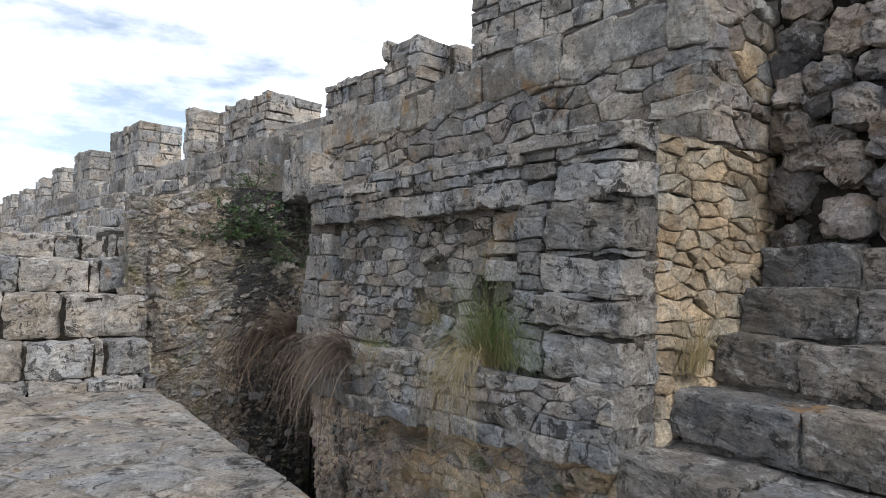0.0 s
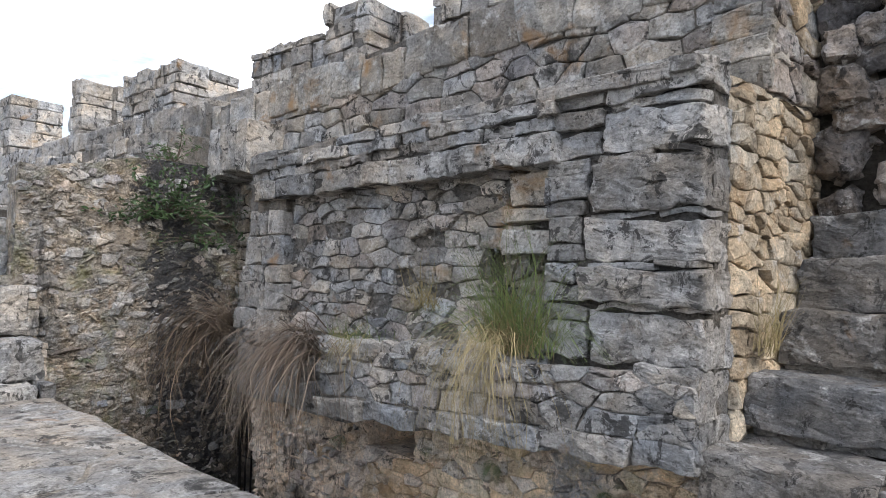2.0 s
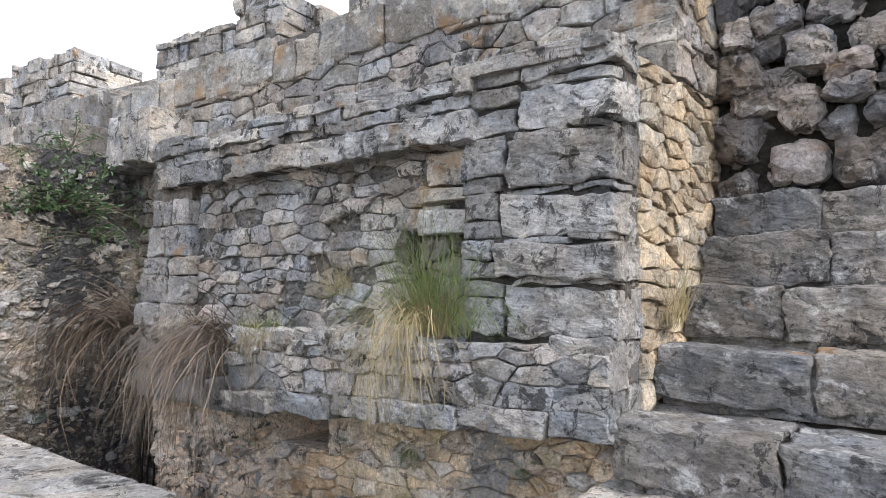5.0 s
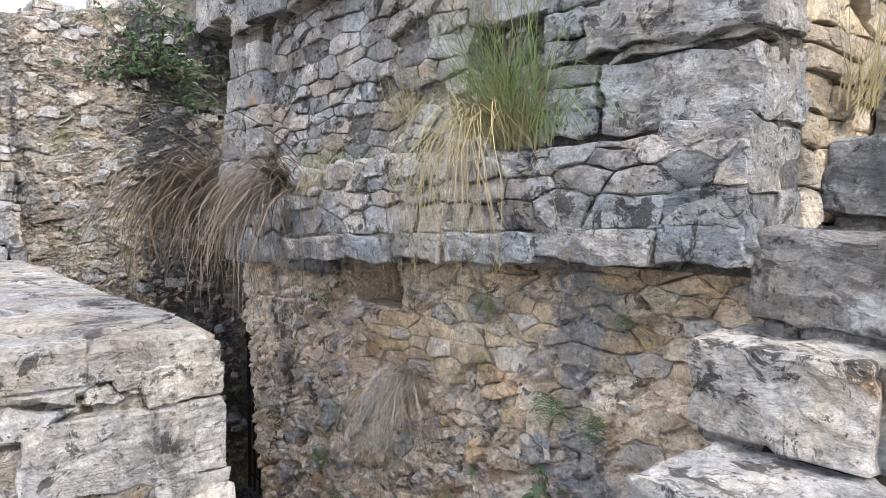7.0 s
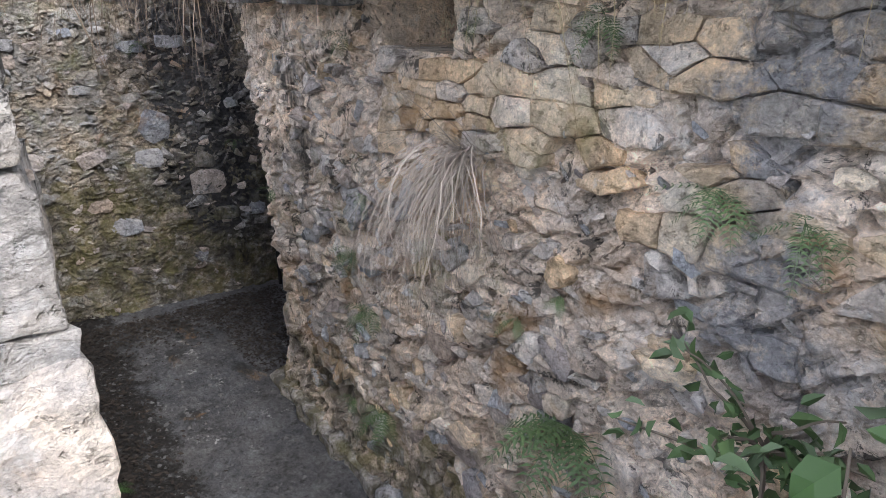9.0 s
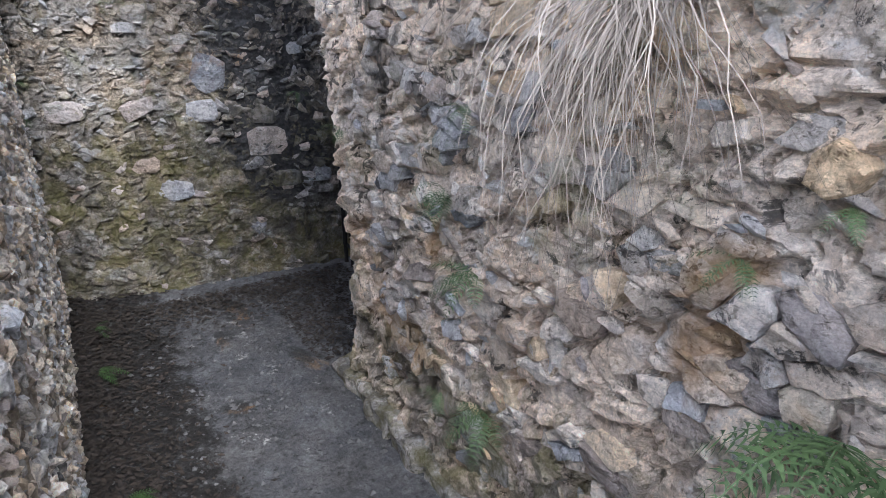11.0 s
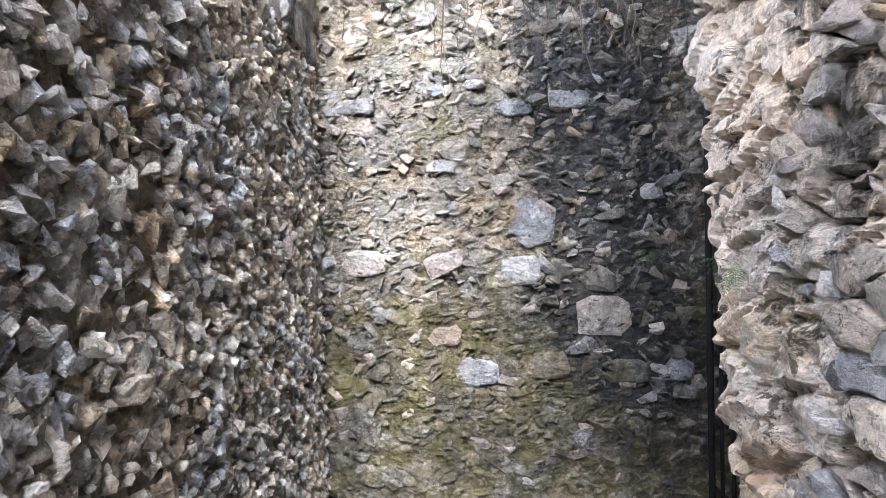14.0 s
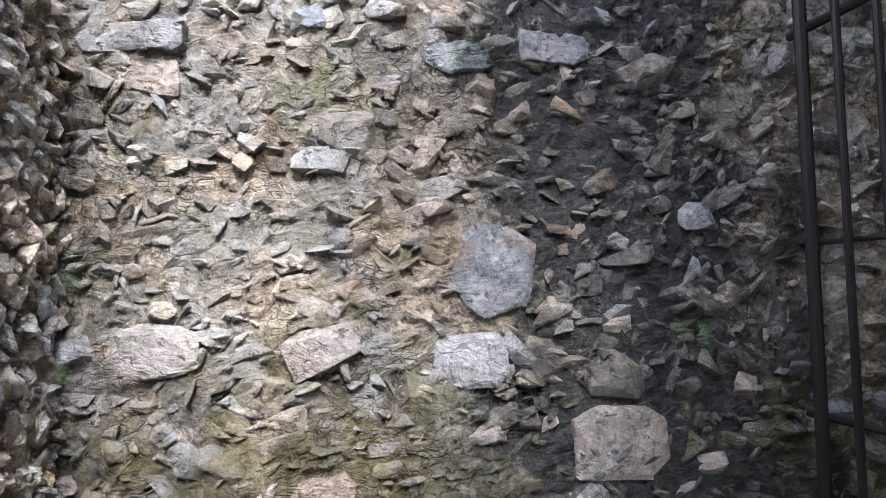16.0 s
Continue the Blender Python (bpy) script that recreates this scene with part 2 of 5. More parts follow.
CREAM = stone_mat("cream_side_stone", (0.33, 0.27, 0.195), (0.54, 0.455, 0.34), (0.7, 0.62, 0.49), white=0.3, orange=0.35, soot=0.1)
TAN = stone_mat("tan_bedrock_stone", low_moss_shade=1.1, dark_band=((1.0, 0.0, 0.0), -0.8, -0.58, 1.3, 2.6), band_colour=(0.16, 0.163, 0.17), black=0.2, hue=0.35, dark=(0.38, 0.345, 0.305), mid=(0.7, 0.61, 0.515), light=(0.87, 0.805, 0.72), white=0.6, orange=0.35, moss=0.1, soot=0.05, strata=1.3, tilt=24, bump=0.012, broken=0.35, vary=0.6)
HEWN = stone_mat("tan_hewn_stone", dark_band=((1.0, 0.0, 0.0), -0.8, -0.58, 1.5, 2.6), band_colour=(0.16, 0.163, 0.17), dark=(0.441, 0.346, 0.241), mid=(0.693, 0.566, 0.407), light=(0.819, 0.723, 0.581), white=0.4, orange=0.8, moss=0.12, soot=0.15)
TAN_MORTAR = stone_mat("tan_bedrock_face", low_moss_shade=1.2, black=0.25, crack_dark=0.5, hue=0.5, dark=(0.4, 0.34, 0.285), mid=(0.7, 0.605, 0.505), light=(0.88, 0.81, 0.715), white=0.5, orange=0.5, moss=0.12, soot=0.1, strata=1.2, tilt=24, bump=0.009, broken=0.35, vary=0.0, dark_band=((1.0, 0.0, 0.0), -0.8, -0.58, 1.3, 2.6), band_full=0.8, band_colour=(0.16, 0.163, 0.17))
RUBBLE = stone_mat("rough_core_rubble", hue=0.9, dark=(0.396, 0.374, 0.341), mid=(0.814, 0.781, 0.732), light=(0.88, 0.88, 0.88), white=0.4, orange=0.35, moss=0.2, soot=0.0, bump=0.014, broken=0.5, vary=0.5)
END = stone_mat("end_wall_stone", low_moss_shade=1.7, hue=0.8, dark=(0.2, 0.19, 0.175), mid=(0.38, 0.362, 0.335), light=(0.58, 0.563, 0.535), white=0.5, orange=0.25, moss=0.7, soot=0.55, dark_band=(END_AXIS, 0.03, 0.62, 0.6, 5.0), bump=0.014, band_full=0.68)
END_MORTAR = stone_mat("end_wall_mortar", low_moss_shade=1.8, hue=0.8, dark=(0.2, 0.184, 0.16), mid=(0.37, 0.342, 0.3), light=(0.55, 0.52, 0.47), white=0.4, orange=0.2, moss=0.75, soot=0.45, dark_band=(END_AXIS, 0.0, 0.68, 0.55, 5.0), bump=0.022, vary=0.0, band_full=0.96, broken=1.0, crack_dark=0.65)
FLAG = stone_mat("stained_flagstone", black=0.35, dark=(0.22, 0.21, 0.195), mid=(0.34, 0.33, 0.31), light=(0.5, 0.485, 0.46), white=0.5, orange=0.4, soot=0.5, vary=0.3, broken=0.25)
MORTAR = stone_mat("old_mortar", (0.197, 0.19, 0.179), (0.336, 0.324, 0.304), (0.487, 0.47, 0.441), white=0.3, orange=0.2, soot=0.2, bump=0.02)
PALE_MORTAR = stone_mat("pale_mortar", (0.22, 0.2, 0.165), (0.36, 0.325, 0.275), (0.5, 0.46, 0.4), white=0.5, orange=0.2, soot=0.3, bump=0.02)
# near-black fill behind stones, in recesses and in the stair cores
DARK_BED = stone_mat("near_black_bed", (0.02, 0.018, 0.015), (0.05, 0.045, 0.038), (0.11, 0.1, 0.085), white=0.0, orange=0.1, soot=0.4, bump=0.02)
JOINT = stone_mat("recessed_joint", (0.06, 0.056, 0.05), (0.15, 0.142, 0.13), (0.3, 0.285, 0.262), white=0.2, orange=0.2, soot=0.2, bump=0.02)
UMBER = stone_mat("rubble_gap_mortar", (0.2, 0.178, 0.15), (0.42, 0.385, 0.335), (0.66, 0.62, 0.56), white=0.1, orange=0.3, moss=0.2, soot=0.2, bump=0.02)
BOULDER = stone_mat("dark_boulder", black=0.4, hue=0.8, dark=(0.11, 0.102, 0.097), mid=(0.23, 0.212, 0.2), light=(0.42, 0.395, 0.378), white=0.4, orange=0.3, soot=0.25, vary=0.75, strata=0.4)
# the gravel turns near-black beyond y -0.62, along the left wall
GRAVEL = stone_mat("grey_gravel", (0.058, 0.059, 0.06), (0.104, 0.105, 0.107), (0.18, 0.18, 0.181), white=0.15, orange=0.1, soot=0.45, strata=0.0, bump=0.012, vary=0.1, hue=0.2, dark_band=((0.0, -1.0, 0.0), 0.62, 9.0, -1.0, 9.0), band_colour=(0.011, 0.0095, 0.008))
PEBBLE = plain_mat("pebbles", (0.04, 0.04, 0.04), (0.12, 0.118, 0.115), 40)
LITTER = plain_mat("dark_leaf_litter", (0.012, 0.01, 0.008), (0.045, 0.034, 0.026), 25, 0.95, 0, 0.01)
DRY = plain_mat("dry_grass_stem", (0.018, 0.013, 0.009), (0.25, 0.185, 0.13), 12, 0.75)
STRAW = plain_mat("straw_grass", (0.1, 0.075, 0.03), (0.36, 0.29, 0.14), 10, 0.7)
GREEN = plain_mat("green_grass", (0.03, 0.06, 0.014), (0.22, 0.28, 0.09), 10, 0.65)
FERN = plain_mat("fern_leaf", (0.03, 0.06, 0.02), (0.09, 0.145, 0.05), 20, 0.6)
LEAF = plain_mat("dark_shrub_leaf", (0.02, 0.045, 0.014), (0.075, 0.125, 0.045), 14, 0.5)
BROAD = plain_mat("broad_green_leaf", (0.022, 0.06, 0.013), (0.055, 0.115, 0.028), 18, 0.45)
BLEACHED = plain_mat("bleached_grass_stem", (0.05, 0.038, 0.028), (0.42, 0.36, 0.3), 12, 0.75)
TWIG = plain_mat("bark_twig", (0.05, 0.04, 0.03), (0.16, 0.13, 0.1), 40, 0.9)
IRON = plain_mat("black_iron", (0.012, 0.012, 0.013), (0.03, 0.027, 0.025), 60, 0.6, 0.6, 0.001)
BLUE = stone_mat("blue_grey_stone", (0.2, 0.208, 0.225), (0.31, 0.32, 0.34), (0.43, 0.437, 0.455), white=0.5, orange=0.05, hue=0.3, broken=0.6)
ROSE = stone_mat("rosy_wall_stone", (0.281, 0.246, 0.225), (0.425, 0.378, 0.348), (0.561, 0.518, 0.484), white=0.4, orange=0.4, hue=0.4, broken=0.6)
ROSE_GREY = stone_mat("pinkish_grey_limestone", black=0.35, dark=(0.2, 0.186, 0.176), mid=(0.36, 0.332, 0.312), light=(0.5, 0.47, 0.445), white=0.4, orange=0.2, soot=0.1)
ORANGE = stone_mat("orange_stone", (0.3, 0.16, 0.06), (0.5, 0.29, 0.12), (0.66, 0.46, 0.24), white=0.3, orange=0.5, hue=0.4, black=0.2)
PAINT = plain_mat("black_paint_mark", (0.015, 0.015, 0.015), (0.03, 0.03, 0.03), 60, 0.8)

PIER_MIX = [GREY] * 9 + [LICHEN] * 2 + [ROSE_GREY] * 3 + [PALE]
SLATE = stone_mat("grey_bedrock_stone", low_moss_shade=1.1, black=0.2, hue=0.3, dark=(0.3, 0.3, 0.305), mid=(0.48, 0.475, 0.47), light=(0.66, 0.655, 0.645), white=0.4, orange=0.15, moss=0.15, strata=1.3, tilt=24, broken=0.35)
TAN_MIX = [TAN] * 7 + [SLATE] * 2 + [HEWN, ROSE]
RUBBLE_MIX = [RUBBLE] * 7 + [WHITE] * 2 + [ROSE, CREAM]


# ---- building helpers ----
def mesh_from(name, verts, faces, mat, smooth=False):
    me = bpy.data.meshes.new(name)
    me.from_pydata(verts, [], faces)
    me.materials.append(mat)
    if smooth:
        me.polygons.foreach_set("use_smooth", [True] * len(me.polygons))
    return me


def put(name, verts, faces, mat, parent=None, smooth=False, centre=False, label=""):
    verts = [Vector(v) for v in verts]
    c = Vector((0, 0, 0))
    if centre and verts:
        c = sum(verts, Vector((0, 0, 0))) / len(verts)
        verts = [v - c for v in verts]
    ob = new(name, mesh_from(name, verts, faces, mat, smooth))
    ob.location = c
    if parent:
        ob.parent = parent
    if label:
        ob["label"] = label
    return ob


def empty(name, at=(0, 0, 0)):
    ob = new(name)
    ob.location = at
    return ob


class Plane:
    """A wall face: o its lower left corner, u along it, v up it, n out of it."""

    def __init__(self, o, u, v=(0, 0, 1)):
        self.o, self.u, self.v = Vector(o), Vector(u).normalized(), Vector(v).normalized()
        self.n = self.u.cross(self.v).normalized()

    def at(self, a, b, d=0.0):
        return self.o + self.u * a + self.v * b + self.n * d


def core(name, pl, w, h, thick, mat, res=0.06, amp=0.02, top=None, push=None, freq=3.0, parent=None, label="", left=None, chip=None, crack=None):
    """A solid wall with an uneven front. top(u): height of the ridge there; push(u, v): extra depth; left(v): where it starts.
    chip: (size, depth, dip in degrees, length) of the broken plates of the face; crack: width (of a plate) and depth of the joints between them."""
    nu, nv = max(2, int(w / res)), max(2, int(h / res))
    verts, faces = [], []
    for j in range(nv + 1):
        for i in range(nu + 1):
            a = w * i / nu
            b = (top(a) if top else h) * j / nv
            if left:
                a = left(b) + (w - left(b)) * i / nu
            p = pl.at(a, b)
            d = amp * (noise.noise(p * freq) + 0.6 * noise.noise(p * freq * 3.1) + 0.35 * noise.noise(p * freq * 8.0))
            if chip:
                size, deep, dip, longer = chip
                t = radians(dip)
                q = Vector(((a * math.cos(t) - b * math.sin(t)) / longer, a * math.sin(t) + b * math.cos(t), pl.o.x)) / size
                if crack:
                    q = q + noise.noise_vector(q * 0.7) * 0.55 + noise.noise_vector(q * 2.3) * 0.14
                dist, spots = noise.voronoi(q)[:2]
                near = spots[0]
                hv = noise.cell_vector(near * 9.7)
                if crack:
                    edge = dist[1] - dist[0]
                    d -= crack[1] * max(0.0, 1 - edge / crack[0]) * (0.35 + 0.65 * hv.y) + 0.25 * deep * (q.y - near.y)
                d += deep * ((hv.x - 0.5) + (hv.y - 0.5) * (q.x - near.x) * 1.6 + (hv.z - 0.5) * (q.y - near.y) * 1.6)
                q = q * 2.7 + Vector((3, 5, 0))
                near = noise.voronoi(q)[1][0]
                hv = noise.cell_vector(near * 9.7)
                d += deep * 0.45 * ((hv.x - 0.5) + (hv.y - 0.5) * (q.x - near.x) * 1.6 + (hv.z - 0.5) * (q.y - near.y) * 1.6)
            if push:
                d += push(a, b)
            verts.append(p + pl.n * d)
    k = nu + 1
    for j in range(nv):
        for i in range(nu):
            faces.append((j * k + i, j * k + i + 1, (j + 1) * k + i + 1, (j + 1) * k + i))
    rim = list(range(nu)) + [j * k + nu for j in range(nv)] + [nv * k + i for i in range(nu, 0, -1)] + [j * k for j in range(nv, 0, -1)]
    base = len(verts)
    for r in rim:
        p = verts[r]
        verts.append(p - pl.n * (thick + (p - pl.o).dot(pl.n)))
    m = len(rim)
    for i in range(m):
        faces.append((rim[(i + 1) % m], rim[i], base + i, base + (i + 1) % m))
    faces.append(tuple(base + i for i in range(m)))
    ob = put(name, verts, faces, mat, parent)
    if not parent:
        tagged(ob, label=label, kind="structure")
    return ob


def clip(poly, mx, my, dx, dy):
    """Keeps the side of a convex polygon where (p - m) . d <= 0."""
    out = []
    n = len(poly)
    for i in range(n):
        p, q = poly[i], poly[(i + 1) % n]
        a, b = (p[0] - mx) * dx + (p[1] - my) * dy, (q[0] - mx) * dx + (q[1] - my) * dy
        if a <= 0:
            out.append(p)
        if (a < 0 < b) or (b < 0 < a):
            t = a / (a - b)
            out.append((p[0] + t * (q[0] - p[0]), p[1] + t * (q[1] - p[1])))
    return out


def cells(seeds, bounds, squeeze=1.0):
    """The cells round the seeds inside a convex outline; squeeze under 1 shortens distances along u."""
    s = np.array(seeds) * (squeeze, 1.0)
    out = []
    for i in range(len(s)):
        d = ((s - s[i]) ** 2).sum(1)
        near = np.argsort(d)[1:22]
        poly = [(p[0] * squeeze, p[1]) for p in bounds]
        for j in near:
            poly = clip(poly, *((s[i] + s[j]) / 2), *(s[j] - s[i]))
            if len(poly) < 3:
                break
        if len(poly) >= 3:
            out.append([(p[0] / squeeze, p[1]) for p in poly])
    return out


def rows(w, h, row, width, jitter=0.12, tilt=0.0, r=rng, keep=None):
    """Seeds in uneven courses over a w x h face, the courses dipping by tilt degrees."""
    seeds, t = [], math.tan(radians(tilt))
    b = -abs(t) * w if t else 0.0
    b += row * 0.5
    top = h + abs(t) * w
    while b < top:
        step = row * r.uniform(0.62, 1.45)
        a = r.uniform(-0.5, 0.5) * width
        while a < w + width:
            ww = width * r.choice((0.5, 0.7, 0.9, 1.0, 1.3, 1.8)) * r.uniform(0.8, 1.2)
            x = a + ww / 2 + r.uniform(-1, 1) * jitter * width
            y = b + step / 2 + r.uniform(-1, 1) * jitter * row * 2 + t * (x - w / 2)
            if -0.5 * width < x < w + 0.5 * width and -0.5 * row < y < h + 0.5 * row and (keep is None or keep(x, y)):
                seeds.append((min(max(x, 0.01), w - 0.01), min(max(y, 0.01), h - 0.01)))
            a += ww
        b += step
    return seeds


def outline(poly, gap, n=9, r=rng, wobble=0.06):
    """A cell drawn in by half a joint, its corners knocked off and its edges broken, with about n points."""
    pts = list(poly)
    while len(pts) > max(4, n // 2 + 1):
        k = min(range(len(pts)), key=lambda i: math.dist(pts[i], pts[(i + 1) % len(pts)]))
        p, q = pts[k], pts[(k + 1) % len(pts)]
        pts[k] = ((p[0] + q[0]) / 2, (p[1] + q[1]) / 2)
        pts.pop((k + 1) % len(pts))
    m = len(pts)
    cx, cy = sum(p[0] for p in pts) / m, sum(p[1] for p in pts) / m
    size = math.sqrt(max(abs(sum(pts[i][0] * pts[i - 1][1] - pts[i - 1][0] * pts[i][1] for i in range(m))) / 2, 1e-6))
    out = []
    for i in range(m):
        p, q = pts[i], pts[(i + 1) % m]
        f, g = r.uniform(0.02, 0.11), r.uniform(0.89, 0.98)
        ex, ey = q[0] - p[0], q[1] - p[1]
        out.append((p[0] + f * ex, p[1] + f * ey))
        if math.hypot(ex, ey) > 0.7 * size:
            t, k = r.uniform(0.38, 0.62), r.uniform(-0.07, 0.035)
            out.append((p[0] + t * ex + k * ey, p[1] + t * ey - k * ex))
        out.append((p[0] + g * ex, p[1] + g * ey))
    drawn = []
    for p in out:
        d = max(math.dist(p, (cx, cy)), 1e-6)
        f = max(0.5, 1.0 - gap * 0.5 * r.uniform(0.6, 1.5) / d) * r.uniform(1 - wobble, 1 + wobble * 0.3)
        drawn.append((cx + (p[0] - cx) * f, cy + (p[1] - cy) * f))
    return drawn, (cx, cy), size


def stone_shape(pl, poly, depth, gap, r=rng, n=9, bulge=0.1, rough=0.3, sink=0.05, base=0.0, hang=0.0):
    """Vertices and faces of one broken stone that stands out of a wall face by depth; hang: how far its lower edge leans out."""
    ring, (cx, cy), size = outline(poly, gap, n, r)
    n = len(ring)
    most = min(0.4, rough * depth / size * 1.6)
    lean_a, lean_b = r.uniform(-1, 1) * most, r.uniform(-1, 1) * most - hang
    off = Vector((r.uniform(0, 90), r.uniform(0, 90), 0))

    def rise(a, b):
        q = Vector((a, b, 0)) + off
        return (a - cx) * lean_a + (b - cy) * lean_b + depth * rough * 0.5 * noise.noise(q * 1.6 / size) + 0.07 * min(size, 0.12) * noise.noise(q * 26)

    f = r.uniform(0.8, 0.9)
    flat = [Vector(p) for p in ring]
    flat += [Vector((cx + (a - cx) * f * r.uniform(0.93, 1.05), cy + (b - cy) * f * r.uniform(0.93, 1.05))) for a, b in ring]
    for _ in range(max(2, min(9, int(size * size / 0.0022)))):
        t, q = r.uniform(0, 6.283), 0.62 * math.sqrt(r.random())
        a, b = ring[int(t / 6.284 * n)]
        flat.append(Vector((cx + (a - cx) * q, cy + (b - cy) * q)))
    pts, _, tris, ids, _, _ = geometry.delaunay_2d_cdt(flat, [], [list(range(n))], 1, 1e-6)
    verts = [pl.at(a, b, base - sink) for a, b in ring]
    low = [r.uniform(0.45, 0.9) for _ in range(n)]
    where = {}
    for i, p in enumerate(pts):
        k = ids[i][0] if ids[i] else 999
        if k < n:
            where[k] = n + i
        high = low[k] if k < n else 1.0 + bulge * (1.0 if k >= 2 * n else 0.3)
        verts.append(pl.at(p.x, p.y, base + max(0.004, depth * high + rise(p.x, p.y))))
    faces = [tuple(n + i for i in t) for t in tris]
    for k in range(n):
        k2 = (k + 1) % n
        if k in where and k2 in where:
            faces.append((k, k2, where[k2], where[k]))
    return verts, faces


def masonry(parent, pl, bounds, seeds, mat, depth=0.03, gap=0.012, near=None, limit=300, name="stone", squeeze=0.75, n=10, bulge=0.1, rough=0.3, smooth=False, r=rng, skip=None, vary=0.5, base=0.0, least=0.02, hang=0.0):
    """Lays stones over a face: those where near(u, v) holds as parts, the others joined into one part. mat: one material, or several to draw from."""
    mats = mat if isinstance(mat, (list, tuple)) else [mat]
    made, rest = 0, {}
    for poly in cells(seeds, bounds, squeeze):
        cx, cy = sum(p[0] for p in poly) / len(poly), sum(p[1] for p in poly) / len(poly)
        if skip and skip(cx, cy):
            continue
        area = abs(sum(poly[k][0] * poly[k - 1][1] - poly[k - 1][0] * poly[k][1] for k in range(len(poly)))) / 2
        if area < least * least:
            continue
        d = depth * r.uniform(1 - vary, 1 + vary)
        m = r.choice(mats)
        v, f = stone_shape(pl, poly, d, gap * r.uniform(0.6, 1.5), r, n, bulge, rough, base=base, hang=hang * r.uniform(0, 1.6))
        if made < limit and (near is None or near(cx, cy)):
            put(name, v, f, m, parent, smooth, centre=True)
            made += 1
        else:
            jv, jf = rest.setdefault(m.name, ([], [], m))[:2]
            o = len(jv)
            jv += v
            jf += [tuple(o + i for i in face) for face in f]
    for jv, jf, m in rest.values():
        tagged(put(name + "s_farther_off", jv, jf, m, parent, smooth), kind="stuff")


def make_shards(count, seed, blunt=0.25):
    """Broken stones of unit size: hulls of a few points, some corners blunt."""
    r, out = random.Random(seed), []
    for _ in range(count):
        bm = bmesh.new()
        for _ in range(13):
            d = Vector((r.gauss(0, 1), r.gauss(0, 1), r.gauss(0, 1))).normalized()
            d = Vector([math.copysign(abs(c) ** r.uniform(0.55, 1.0), c) for c in d]) * r.uniform(1 - blunt, 1.0)
            bm.verts.new(d * 0.5)
        res = bmesh.ops.convex_hull(bm, input=bm.verts)
        bmesh.ops.delete(bm, geom=[g for g in res["geom_interior"] if isinstance(g, bmesh.types.BMVert)], context="VERTS")
        bm.verts.index_update()
        out.append(([v.co.copy() for v in bm.verts], [tuple(v.index for v in f.verts) for f in bm.faces]))
        bm.free()
    return out


SHARDS = make_shards(40, 71)


def scatter(parent, pl, seeds, size, aspect, mats, r, lift=0.1, tilt=0.0, jitter=25, lean=25, near=None, limit=0, name="stone", spread=(0.6, 1.5)):
    """Sets broken stones into a bed at the seeds: near ones as parts on shared meshes, the rest joined."""
    made, rest, shared = 0, {}, {}
    frame_ = Matrix((pl.u, pl.v, pl.n)).transposed().to_4x4()
    for a, b in seeds:
        k, m, s = r.randrange(len(SHARDS)), r.choice(mats), size * r.uniform(*spread)
        w, h, d = (s * q * r.uniform(0.75, 1.3) for q in aspect)
        turn = pose(0, 0, 0, r.gauss(0, lean), r.gauss(0, lean), tilt + r.gauss(0, jitter))
        mw = Matrix.Translation(pl.at(a, b, d * r.uniform(lift - 0.2, lift + 0.2))) @ frame_ @ turn @ Matrix.Diagonal((w, h, d, 1))
        verts, faces = SHARDS[k]
        if made < limit and near and near(a, b):
            if (k, m.name) not in shared:
                shared[(k, m.name)] = mesh_from(name, verts, faces, m)
            ob = new(name, shared[(k, m.name)])
            ob.parent, ob.matrix_basis = parent, mw
            made += 1
        else:
            jv, jf = rest.setdefault(m.name, ([], [], m))[:2]
            o = len(jv)
            jv += [mw @ v for v in verts]
            jf += [tuple(o + i for i in face) for face in faces]
    for jv, jf, m in rest.values():
        tagged(put(name + "s_farther_off", jv, jf, m, parent), kind="stuff")


def rect(w, h):
    return [(0, 0), (w, 0), (w, h), (0, h)]


